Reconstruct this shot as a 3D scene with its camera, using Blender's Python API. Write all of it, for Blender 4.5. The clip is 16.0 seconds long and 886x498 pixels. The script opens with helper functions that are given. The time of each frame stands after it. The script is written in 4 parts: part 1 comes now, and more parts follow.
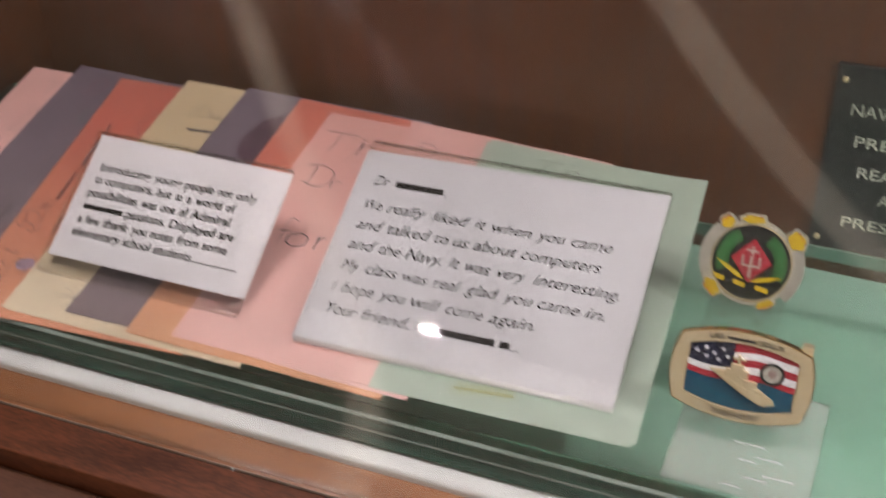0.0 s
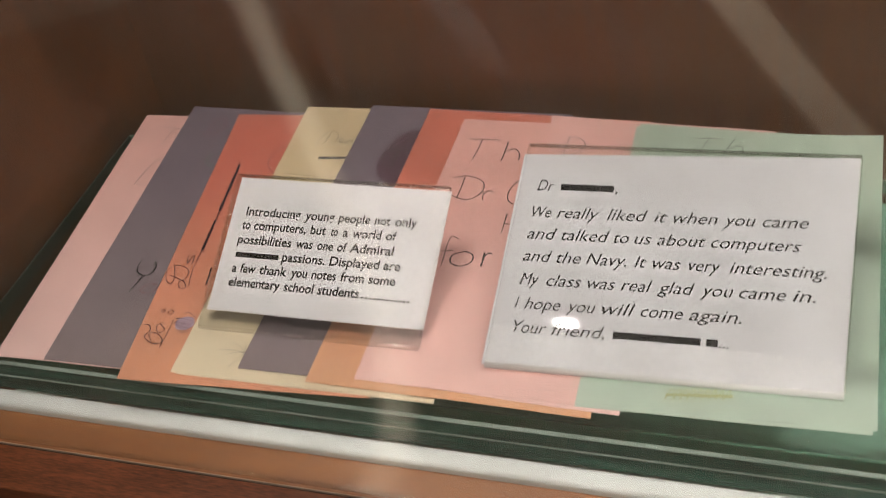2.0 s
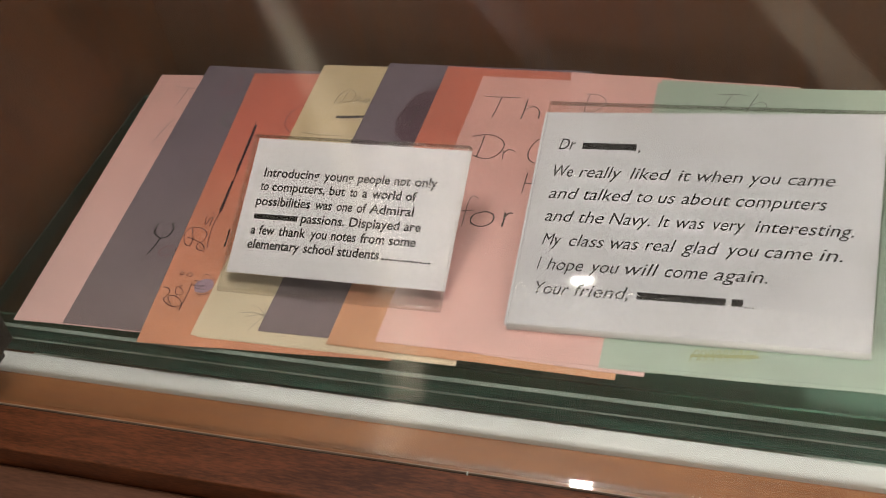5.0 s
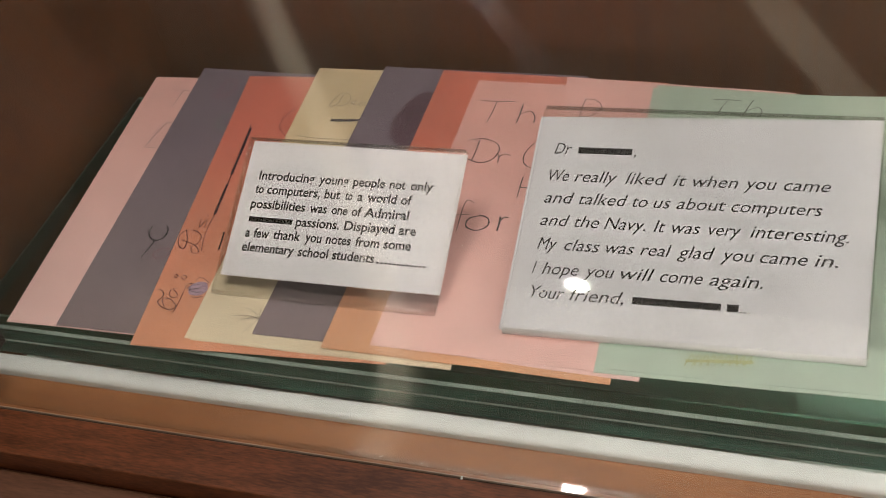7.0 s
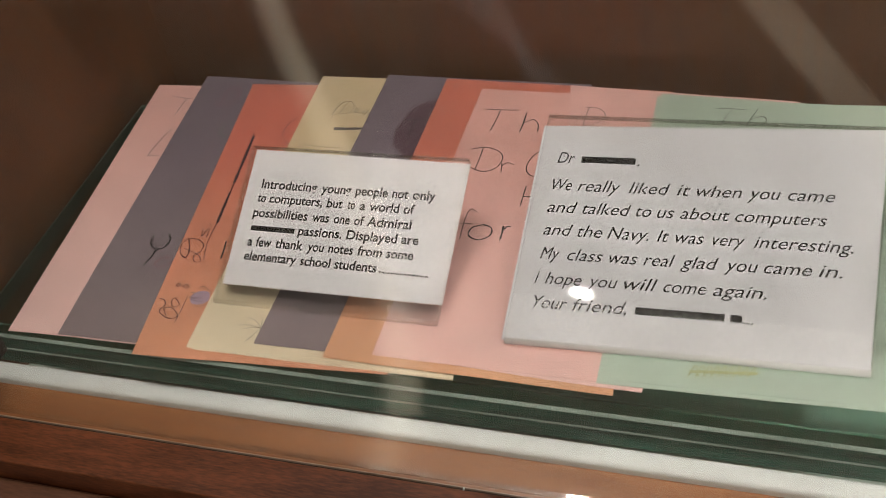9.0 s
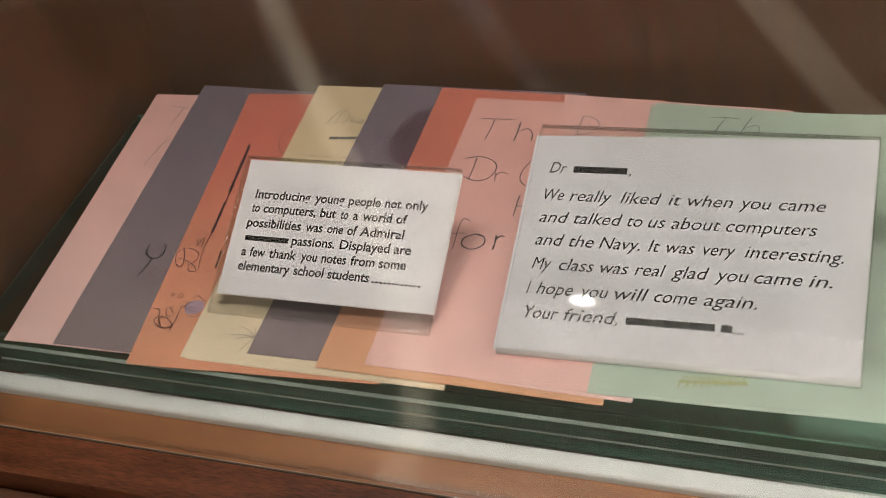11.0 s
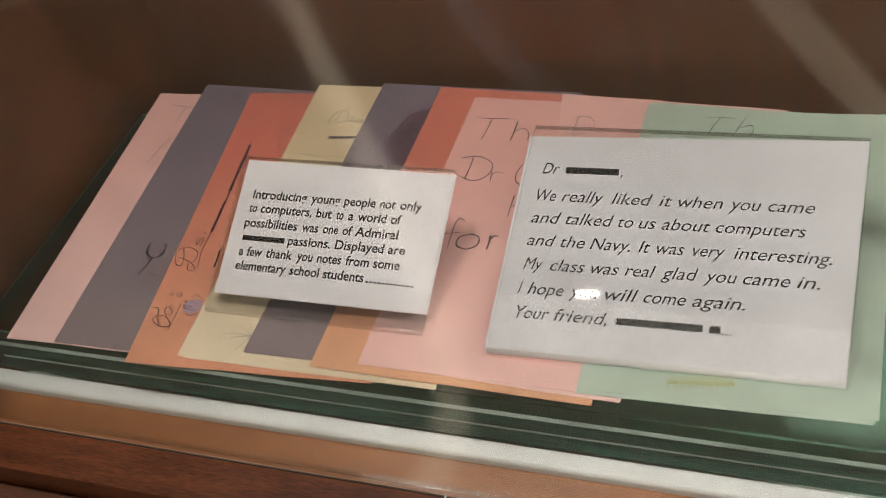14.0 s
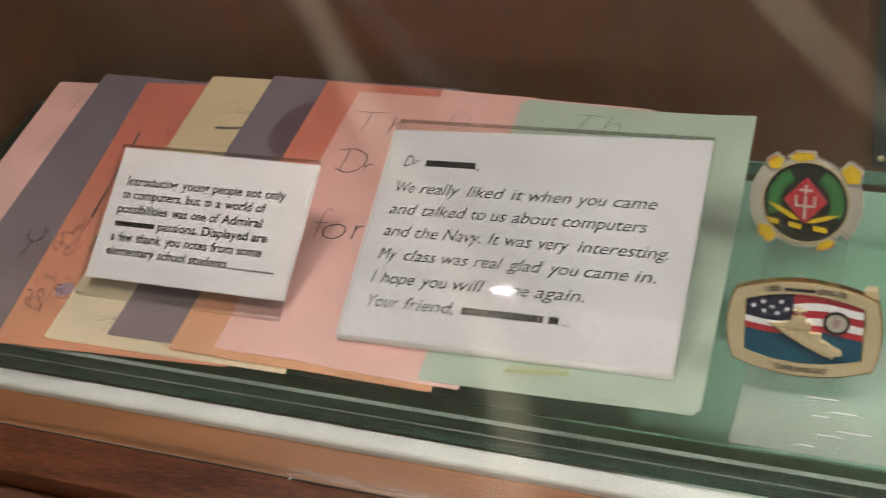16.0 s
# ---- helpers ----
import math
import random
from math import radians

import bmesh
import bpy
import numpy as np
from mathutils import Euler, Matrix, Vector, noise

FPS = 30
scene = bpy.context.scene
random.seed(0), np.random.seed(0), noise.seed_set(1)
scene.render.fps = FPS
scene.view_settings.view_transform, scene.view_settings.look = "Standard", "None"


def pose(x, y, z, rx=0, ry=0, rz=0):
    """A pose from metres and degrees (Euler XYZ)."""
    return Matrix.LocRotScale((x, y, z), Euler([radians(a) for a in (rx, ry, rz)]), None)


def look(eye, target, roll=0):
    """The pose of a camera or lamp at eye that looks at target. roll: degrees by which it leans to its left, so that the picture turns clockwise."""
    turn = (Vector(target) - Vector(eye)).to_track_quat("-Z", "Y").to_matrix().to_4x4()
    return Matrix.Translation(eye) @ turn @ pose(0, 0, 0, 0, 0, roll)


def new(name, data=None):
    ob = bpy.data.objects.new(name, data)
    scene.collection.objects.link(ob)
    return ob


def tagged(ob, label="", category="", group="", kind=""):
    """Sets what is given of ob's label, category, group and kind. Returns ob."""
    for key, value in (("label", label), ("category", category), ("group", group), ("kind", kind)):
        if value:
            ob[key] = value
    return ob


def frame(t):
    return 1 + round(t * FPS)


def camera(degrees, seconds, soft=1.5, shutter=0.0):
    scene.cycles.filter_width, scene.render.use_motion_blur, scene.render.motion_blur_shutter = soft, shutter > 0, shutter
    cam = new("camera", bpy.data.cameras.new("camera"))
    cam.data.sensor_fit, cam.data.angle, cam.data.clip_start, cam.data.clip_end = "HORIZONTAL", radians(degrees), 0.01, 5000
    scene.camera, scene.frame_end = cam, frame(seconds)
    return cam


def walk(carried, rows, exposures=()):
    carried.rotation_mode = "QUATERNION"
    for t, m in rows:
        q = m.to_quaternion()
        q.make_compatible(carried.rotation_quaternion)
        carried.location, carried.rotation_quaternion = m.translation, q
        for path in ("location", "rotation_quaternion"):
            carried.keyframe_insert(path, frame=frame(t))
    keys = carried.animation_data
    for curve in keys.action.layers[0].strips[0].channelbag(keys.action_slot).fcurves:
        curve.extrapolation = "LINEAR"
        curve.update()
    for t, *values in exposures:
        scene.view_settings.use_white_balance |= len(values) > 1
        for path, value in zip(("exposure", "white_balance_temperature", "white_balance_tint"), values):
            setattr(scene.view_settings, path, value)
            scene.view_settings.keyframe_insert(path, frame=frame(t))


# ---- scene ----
cam = camera(36.43, 16.0, soft=1.0, shutter=0.4)
EXPOSURES = [(0.0, 0.17, 6450, 24), (0.8, 0.30, 6550, 21), (1.6, 0.38, 6650, 16), (2.6, 0.11, 6700, 13.5), (16.0, 0.11, 6700, 13.5)]
PATH = [
    (0, (0.8790, -0.6570, 1.7950), (0.5218, 0.1962, 1.0358), -2.40),
    (0.5, (0.8372, -0.6592, 1.8037), (0.4232, 0.2113, 1.0889), -5.07),
    (1, (0.7885, -0.6541, 1.7954), (0.3548, 0.2108, 1.0855), -8.14),
    (1.5, (0.7639, -0.6452, 1.7851), (0.3398, 0.2087, 1.0565), -10.41),
    (2, (0.7556, -0.6287, 1.7828), (0.3559, 0.2008, 1.0133), -12.31),
    (2.5, (0.7481, -0.6228, 1.7855), (0.3541, 0.1863, 0.9917), -13.98),
    (3, (0.7505, -0.6176, 1.7823), (0.3560, 0.1880, 0.9851), -13.60),
    (3.5, (0.7469, -0.6213, 1.7881), (0.3493, 0.1842, 0.9925), -13.76),
    (4, (0.7466, -0.6216, 1.7859), (0.3379, 0.1777, 0.9896), -13.75),
    (6.5, (0.7392, -0.6154, 1.7773), (0.3406, 0.1848, 0.9767), -13.00),
    (7, (0.7401, -0.6199, 1.7798), (0.3413, 0.1843, 0.9834), -12.85),
    (7.5, (0.7428, -0.6245, 1.7807), (0.3401, 0.1835, 0.9901), -12.95),
    (8, (0.7400, -0.6221, 1.7765), (0.3379, 0.1868, 0.9866), -12.72),
    (10.5, (0.7511, -0.6059, 1.7836), (0.3399, 0.1932, 0.9884), -13.55),
    (11, (0.7560, -0.6075, 1.7829), (0.3428, 0.1972, 0.9944), -13.38),
    (11.5, (0.7574, -0.6085, 1.7837), (0.3449, 0.1964, 0.9950), -12.91),
    (12, (0.7574, -0.6045, 1.7814), (0.3463, 0.1997, 0.9912), -12.87),
    (12.5, (0.7549, -0.5975, 1.7806), (0.3437, 0.2033, 0.9871), -13.07),
    (13, (0.7532, -0.5957, 1.7808), (0.3309, 0.1958, 0.9838), -14.25),
    (13.5, (0.7640, -0.5946, 1.7905), (0.3316, 0.1934, 0.9955), -14.94),
    (14, (0.7844, -0.5993, 1.7936), (0.3511, 0.1907, 1.0010), -14.42),
    (14.5, (0.7958, -0.5998, 1.7962), (0.3623, 0.1881, 1.0017), -14.07),
    (15, (0.8108, -0.5954, 1.7893), (0.3765, 0.1903, 0.9931), -13.39),
    (15.5, (0.8367, -0.5927, 1.7935), (0.3973, 0.1852, 0.9924), -13.47),
    (16, (0.9072, -0.5833, 1.7832), (0.4741, 0.2069, 0.9908), -13.22),
]
walk(cam, [(t, look(eye, target, roll)) for t, eye, target, roll in PATH], EXPOSURES)

# ---- world, lights, exposure ----
world = bpy.data.worlds.new("world")
scene.world = world
world.use_nodes = True
world.node_tree.nodes["Background"].inputs["Color"].default_value = (0.75, 0.85, 1.0, 1)
world.node_tree.nodes["Background"].inputs["Strength"].default_value = 0.05
scene.view_settings.exposure = 0.0


def area_lamp(name, at, towards, wide, deep, watts, colour, label):
    data = bpy.data.lights.new(name, "AREA")
    data.shape, data.size, data.size_y, data.energy, data.color = "RECTANGLE", wide, deep, watts, colour
    ob = new(name, data)
    ob.matrix_world = look(at, towards)
    return tagged(ob, label, "lamp", kind="thing")


# The second lamp is unseen, added to brighten the deck at the right.
CASE_LAMPS = [(0.290, 0.195, 0.034, 0.012, 0.42), (1.33, 0.130, 0.10, 0.05, 2.5), (0.030, 0.32, 0.034, 0.020, 0.16)]
# The last two are added fill lights, unseen, for the shelf, deck and tiles.
ROOM_LAMPS = [(-3.64, -7.6, 0.20, 0.20, 21), (0.25, -1.6, 0.08, 0.08, 0.9), (3.7, -1.6, 1.2, 0.6, 66), (2.6, -5.2, 1.2, 0.6, 66)]
WARM = (1.0, 0.935, 0.86)
area_lamp("case_light_panel", (0.70, 0.075, 1.93), (0.70, 0.02, 0), 1.55, 0.22, 4.1, WARM, "pale diffusing light panel under the case top").data.spread = radians(125)
for x, y, a, b, watts in CASE_LAMPS:
    area_lamp("case_or_fill_lamp", (x, y, 1.90), (x, y - 0.10, 0), a, b, watts, WARM, "small warm lamp set in the display case top, the second one added as fill").data.spread = radians(100)
for x, y, a, b, watts in ROOM_LAMPS:
    area_lamp("ceiling_or_fill_lamp", (x, y, 2.72), (x, y + 0.3, 0), a, b, watts, (1, 0.87, 0.64) if x < 1 else (1, 0.96, 0.9), "recessed lamp in the white ceiling of the hall, the last two added as fill")

# ---- materials ----


def material(name, colour=(0.5, 0.5, 0.5), rough=0.5, metal=0.0, coat=0.0):
    m = bpy.data.materials.new(name)
    m.use_nodes = True
    b = m.node_tree.nodes["Principled BSDF"]
    b.inputs["Base Color"].default_value = (*colour, 1)
    b.inputs["Roughness"].default_value = rough
    b.inputs["Metallic"].default_value = metal
    b.inputs["Coat Weight"].default_value = coat
    b.inputs["Coat Roughness"].default_value = 0.05
    return m


def textured(m, dark, light, scale, stretch=(1, 1, 1), bump=0.1, detail=6, fine=8.0, rough=None, spread=0.35):
    """Object-space mottling at two scales, with bump from the finer one."""
    t = m.node_tree
    b = t.nodes["Principled BSDF"]
    co = t.nodes.new("ShaderNodeTexCoord")
    mp = t.nodes.new("ShaderNodeMapping")
    mp.inputs["Scale"].default_value = stretch
    t.links.new(co.outputs["Object"], mp.inputs["Vector"])
    n1 = t.nodes.new("ShaderNodeTexNoise")
    n1.inputs["Scale"].default_value, n1.inputs["Detail"].default_value = scale, detail
    n2 = t.nodes.new("ShaderNodeTexNoise")
    n2.inputs["Scale"].default_value, n2.inputs["Detail"].default_value = scale * fine, 4
    for n in (n1, n2):
        t.links.new(mp.outputs["Vector"], n.inputs["Vector"])
    mix = t.nodes.new("ShaderNodeMath")
    mix.operation = "MULTIPLY_ADD"
    t.links.new(n2.outputs["Fac"], mix.inputs[0])
    mix.inputs[1].default_value = 0.45
    half = t.nodes.new("ShaderNodeMath")
    half.operation = "MULTIPLY"
    half.inputs[1].default_value = 0.55
    t.links.new(n1.outputs["Fac"], half.inputs[0])
    t.links.new(half.outputs[0], mix.inputs[2])
    ramp = t.nodes.new("ShaderNodeValToRGB")
    ramp.color_ramp.elements[0].position, ramp.color_ramp.elements[1].position = 0.5 - spread / 2, 0.5 + spread / 2
    ramp.color_ramp.elements[0].color, ramp.color_ramp.elements[1].color = (*dark, 1), (*light, 1)
    t.links.new(mix.outputs[0], ramp.inputs["Fac"])
    t.links.new(ramp.outputs["Color"], b.inputs["Base Color"])
    if bump:
        bp = t.nodes.new("ShaderNodeBump")
        bp.inputs["Strength"].default_value, bp.inputs["Distance"].default_value = bump, 0.0006
        t.links.new(mix.outputs[0], bp.inputs["Height"])
        t.links.new(bp.outputs["Normal"], b.inputs["Normal"])
    if rough:
        rr = t.nodes.new("ShaderNodeMapRange")
        rr.inputs["To Min"].default_value, rr.inputs["To Max"].default_value = rough
        t.links.new(n1.outputs["Fac"], rr.inputs["Value"])
        t.links.new(rr.outputs["Result"], b.inputs["Roughness"])
    return m


def paper(name, colour, spread=0.10, back_colour=None, shine=0.0):
    """Paper with faint fibres; an optional second, deeper colour takes over towards the back; shine is the share of
    light that the sheet lets through.
    """
    m = material(name, colour, 0.85)
    lo, hi = [c * (1 - spread) for c in colour], [min(1, c * (1 + spread)) for c in colour]
    textured(m, lo, hi, 22, bump=0.03, fine=25, detail=3, spread=0.3)
    if back_colour:
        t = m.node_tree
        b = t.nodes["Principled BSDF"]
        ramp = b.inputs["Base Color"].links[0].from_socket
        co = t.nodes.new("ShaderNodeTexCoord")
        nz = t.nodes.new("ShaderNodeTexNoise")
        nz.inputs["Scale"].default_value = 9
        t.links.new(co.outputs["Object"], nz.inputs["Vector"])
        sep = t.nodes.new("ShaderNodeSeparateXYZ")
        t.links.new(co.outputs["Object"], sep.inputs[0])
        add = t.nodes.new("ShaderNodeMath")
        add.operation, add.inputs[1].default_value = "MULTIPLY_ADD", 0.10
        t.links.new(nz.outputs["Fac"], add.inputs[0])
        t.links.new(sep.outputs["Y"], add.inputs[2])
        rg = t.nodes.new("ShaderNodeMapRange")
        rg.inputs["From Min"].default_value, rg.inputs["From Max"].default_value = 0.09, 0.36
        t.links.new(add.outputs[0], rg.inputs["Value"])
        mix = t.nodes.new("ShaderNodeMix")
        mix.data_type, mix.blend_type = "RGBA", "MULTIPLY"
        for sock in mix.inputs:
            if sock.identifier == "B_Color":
                sock.default_value = (*[u / c for u, c in zip(back_colour, colour)], 1)
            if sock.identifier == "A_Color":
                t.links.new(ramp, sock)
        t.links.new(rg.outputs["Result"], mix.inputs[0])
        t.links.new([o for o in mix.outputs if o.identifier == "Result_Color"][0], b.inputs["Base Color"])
    if shine:
        t = m.node_tree
        lit, both = t.nodes.new("ShaderNodeBsdfTranslucent"), t.nodes.new("ShaderNodeAddShader")
        lit.inputs["Color"].default_value = (*[c * shine for c in colour], 1)
        t.links.new(t.nodes["Principled BSDF"].outputs[0], both.inputs[0])
        t.links.new(lit.outputs[0], both.inputs[1])
        t.links.new(both.outputs[0], t.nodes["Material Output"].inputs["Surface"])
    return m


def clear(name, tint, gloss_rough=0.02, ior=1.49, smear=0.0):
    """Clear sheet: tinted see-through body with a Fresnel gloss; smear adds the vertical spread of a wiped pane."""
    m = bpy.data.materials.new(name)
    m.use_nodes = True
    t = m.node_tree
    t.nodes.remove(t.nodes["Principled BSDF"])
    out = t.nodes["Material Output"]
    see = t.nodes.new("ShaderNodeBsdfTransparent")
    see.inputs["Color"].default_value = (*tint, 1)
    gl = t.nodes.new("ShaderNodeBsdfAnisotropic")
    gl.inputs["Roughness"].default_value = gloss_rough
    lw = t.nodes.new("ShaderNodeLayerWeight")
    lw.inputs["Blend"].default_value = 0.5
    power = t.nodes.new("ShaderNodeMath")
    power.operation, power.inputs[1].default_value = "POWER", 5.0
    fr = t.nodes.new("ShaderNodeMath")
    fr.operation = "MULTIPLY_ADD"
    base = ((ior - 1) / (ior + 1)) ** 2
    fr.inputs[1].default_value, fr.inputs[2].default_value = 1 - base, base
    t.links.new(lw.outputs["Facing"], power.inputs[0])
    t.links.new(power.outputs[0], fr.inputs[0])
    mix = t.nodes.new("ShaderNodeMixShader")
    t.links.new(fr.outputs[0], mix.inputs[0])
    t.links.new(see.outputs[0], mix.inputs[1])
    t.links.new(gl.outputs[0], mix.inputs[2])
    last = mix
    if smear:
        an = t.nodes.new("ShaderNodeBsdfAnisotropic")
        an.inputs["Roughness"].default_value = 0.19
        an.inputs["Anisotropy"].default_value = 0.95
        place = t.nodes.new("ShaderNodeTexCoord")
        axes = t.nodes.new("ShaderNodeSeparateXYZ")
        t.links.new(place.outputs["Object"], axes.inputs[0])

        def calc(kind, *values):
            n = t.nodes.new("ShaderNodeMath")
            n.operation = kind
            for i, v in enumerate(values):
                if isinstance(v, float):
                    n.inputs[i].default_value = v
                else:
                    t.links.new(v, n.inputs[i])
            return n.outputs[0]

        across, up = calc("SUBTRACT", axes.outputs["X"], 0.4), calc("SUBTRACT", axes.outputs["Z"], 1.15)
        by_height = calc("MULTIPLY_ADD", calc("MULTIPLY_ADD", up, -0.982, -0.206), up, 0.109)
        slope = calc("MULTIPLY_ADD", up, -0.294, calc("MULTIPLY_ADD", across, 0.333, 0.243))
        lean = calc("MULTIPLY_ADD", slope, across, by_height)
        tan = t.nodes.new("ShaderNodeCombineXYZ")
        tan.inputs["X"].default_value = 1.0
        t.links.new(lean, tan.inputs["Z"])
        t.links.new(tan.outputs[0], an.inputs["Tangent"])
        co = t.nodes.new("ShaderNodeTexCoord")
        nz = t.nodes.new("ShaderNodeTexNoise")
        nz.inputs["Scale"].default_value, nz.inputs["Detail"].default_value = 14, 8
        t.links.new(co.outputs["Object"], nz.inputs["Vector"])
        rg = t.nodes.new("ShaderNodeMapRange")
        rg.inputs["From Min"].default_value, rg.inputs["From Max"].default_value = 0.3, 0.7
        rg.inputs["To Min"].default_value, rg.inputs["To Max"].default_value = smear * 0.6, smear * 1.3
        t.links.new(nz.outputs["Fac"], rg.inputs["Value"])
        mx = t.nodes.new("ShaderNodeMixShader")
        t.links.new(rg.outputs["Result"], mx.inputs[0])
        t.links.new(mix.outputs[0], mx.inputs[1])
        t.links.new(an.outputs[0], mx.inputs[2])
        last = mx
    t.links.new(last.outputs[0], out.inputs["Surface"])
    return m


WOOD_BACK = textured(material("wood_back", rough=0.55), (0.056, 0.0168, 0.0040), (0.147, 0.0490, 0.0125), 12, (14, 1, 0.5), 0.4, rough=(0.42, 0.62), spread=0.40)
WOOD_RAIL = textured(material("wood_rail", rough=0.3, coat=0.6), (0.060, 0.0165, 0.006), (0.185, 0.056, 0.021), 26, (0.5, 3, 3), 0.3, rough=(0.28, 0.45), spread=0.24)
WOOD_LEDGE = textured(material("wood_ledge", rough=0.3), (0.23, 0.090, 0.034), (0.38, 0.162, 0.064), 10, (0.6, 4, 4), 0.0, rough=(0.26, 0.36), spread=0.28)
WOOD_PLINTH = textured(material("wood_plinth", rough=0.4), (0.095, 0.040, 0.022), (0.17, 0.076, 0.045), 24, (0.5, 3, 3), 0.2, spread=0.3)
BEAD = textured(material("bead", rough=0.3, coat=0.55), (0.20, 0.080, 0.030), (0.33, 0.140, 0.056), 9, (0.5, 5, 5), 0.0)
BEAD.node_tree.nodes["Principled BSDF"].inputs["Coat Roughness"].default_value = 0.015
# Pale colour for the highlight line along the front glass's bottom edge.
PANE_EDGE_LINE = textured(material("pane_edge_line", rough=0.4), (0.30, 0.20, 0.13), (0.50, 0.40, 0.31), 20, (0.3, 2, 2), 0.0)
BLACK = textured(material("black_metal", rough=0.45), (0.006, 0.006, 0.006), (0.014, 0.014, 0.013), 60, bump=0.1)
WHITE_RAIL = textured(material("white_rail", rough=0.4), (0.74, 0.78, 0.765), (0.81, 0.845, 0.83), 14, (0.4, 3, 3), 0.08)
DECK = textured(material("deck", rough=0.6), (0.48, 0.63, 0.56), (0.58, 0.71, 0.65), 8, bump=0.1)
GLASS_SHELF = clear("glass_shelf", (0.75, 0.89, 0.83), 0.03, 1.5)
GLASS_EDGE = textured(material("glass_edge", rough=0.7), (0.005, 0.032, 0.024), (0.048, 0.150, 0.115), 70, (0.04, 1, 1), 0.0, spread=0.22)
GLASS_EDGE.node_tree.nodes["Principled BSDF"].inputs["Specular IOR Level"].default_value = 0.15
GLASS_END = textured(material("glass_end", rough=0.6), (0.006, 0.012, 0.010), (0.028, 0.045, 0.038), 60, (1, 0.05, 1), 0.0)
GLASS_BEVEL = textured(material("glass_bevel", rough=0.12, coat=0.5), (0.12, 0.18, 0.15), (0.38, 0.48, 0.43), 5, (0.5, 1, 1), 0.0)
GLASS_FRONT = clear("glass_front", (0.97, 0.985, 0.975), 0.0, 1.5, smear=0.13)
ACRYLIC = clear("acrylic", (0.975, 0.975, 0.968), 0.015, 1.19)
# Patchy white diffuse is mixed in to paint the room's reflection on the base.
SHEEN_ACRYLIC = clear("sheen_acrylic", (0.95, 0.95, 0.95), 0.1, 1.4)
tree = SHEEN_ACRYLIC.node_tree
sheen_white, sheen_noise, sheen_mix = tree.nodes.new("ShaderNodeBsdfDiffuse"), tree.nodes.new("ShaderNodeTexNoise"), tree.nodes.new("ShaderNodeMixShader")
sheen_white.inputs["Color"].default_value = (0.8, 0.82, 0.80, 1)
sheen_noise.inputs["Scale"].default_value, sheen_noise.inputs["Detail"].default_value = 22, 1
sheen_range = tree.nodes.new("ShaderNodeMapRange")
sheen_range.inputs["To Min"].default_value, sheen_range.inputs["To Max"].default_value = 0.02, 0.26
tree.links.new(sheen_noise.outputs["Fac"], sheen_range.inputs["Value"])
tree.links.new(sheen_range.outputs["Result"], sheen_mix.inputs[0])
tree.links.new(tree.nodes["Material Output"].inputs["Surface"].links[0].from_socket, sheen_mix.inputs[1])
tree.links.new(sheen_white.outputs[0], sheen_mix.inputs[2])
tree.links.new(sheen_mix.outputs[0], tree.nodes["Material Output"].inputs["Surface"])
ACRYLIC_EDGE = clear("acrylic_edge", (0.72, 0.72, 0.69), 0.08, 1.6)
ACRYLIC_RIM = clear("acrylic_rim", (0.92, 0.92, 0.90), 0.08, 1.5)
BEND_CLEAR = clear("acrylic_bend_clear", (0.93, 0.92, 0.90), 0.12, 1.9)
# Opaque pale colour that paints the highlight on clear acrylic, bend and glints.
PALE_HIGHLIGHT = material("acrylic_highlight", (0.72, 0.72, 0.71), 0.12, coat=1.0)
CARD = paper("card", (0.56, 0.565, 0.60), 0.015, shine=0.35)
WHITE_CARD = paper("white_card", (0.62, 0.62, 0.645), 0.015, shine=0.55)
INK = material("ink", (0.006, 0.006, 0.007), 0.9)
PENCIL = textured(material("pencil", rough=0.8), (0.05, 0.045, 0.045), (0.14, 0.12, 0.12), 400, bump=0)
PEN = material("pen", (0.05, 0.02, 0.03), 0.6)
MAROON = textured(material("maroon_crayon", rough=0.8), (0.13, 0.03, 0.06), (0.22, 0.08, 0.1), 300, bump=0)
GREEN_CRAYON = textured(material("green_crayon", rough=0.8), (0.03, 0.08, 0.06), (0.06, 0.15, 0.11), 300, bump=0)
YELLOW_CRAYON = textured(material("yellow_crayon", rough=0.8), (0.48, 0.50, 0.24), (0.50, 0.56, 0.34), 300, bump=0)
PLUM = textured(material("plum_crayon", rough=0.8), (0.075, 0.04, 0.06), (0.12, 0.065, 0.09), 200, bump=0)
LILAC = textured(material("lilac_crayon", rough=0.8), (0.36, 0.24, 0.32), (0.50, 0.37, 0.44), 300, bump=0)
PINK = paper("pink_paper", (0.76, 0.54, 0.51), back_colour=(0.73, 0.44, 0.40), shine=0.3)
PINK_DEEP = paper("deep_pink_paper", (0.75, 0.51, 0.475), back_colour=(0.68, 0.385, 0.34), shine=0.3)
PURPLE = paper("purple_paper", (0.235, 0.19, 0.20), back_colour=(0.175, 0.138, 0.17))
ORANGE = paper("orange_paper", (0.65, 0.31, 0.19), back_colour=(0.56, 0.155, 0.11), shine=0.3)
TAN = paper("tan_orange_paper", (0.66, 0.38, 0.225), back_colour=(0.57, 0.165, 0.115), shine=0.3)
CREAM = paper("cream_paper", (0.70, 0.62, 0.46), back_colour=(0.63, 0.51, 0.32), shine=0.3)
MINT = paper("mint_paper", (0.395, 0.475, 0.415), back_colour=(0.35, 0.425, 0.36), shine=0.6)
GOLD = textured(material("gold", rough=0.26, metal=0.5), (0.78, 0.62, 0.36), (0.92, 0.80, 0.54), 90, bump=0.1)
GOLD_DARK = textured(material("dark_gold", rough=0.22, metal=0.95), (0.48, 0.28, 0.09), (0.66, 0.42, 0.16), 60, bump=0.05)
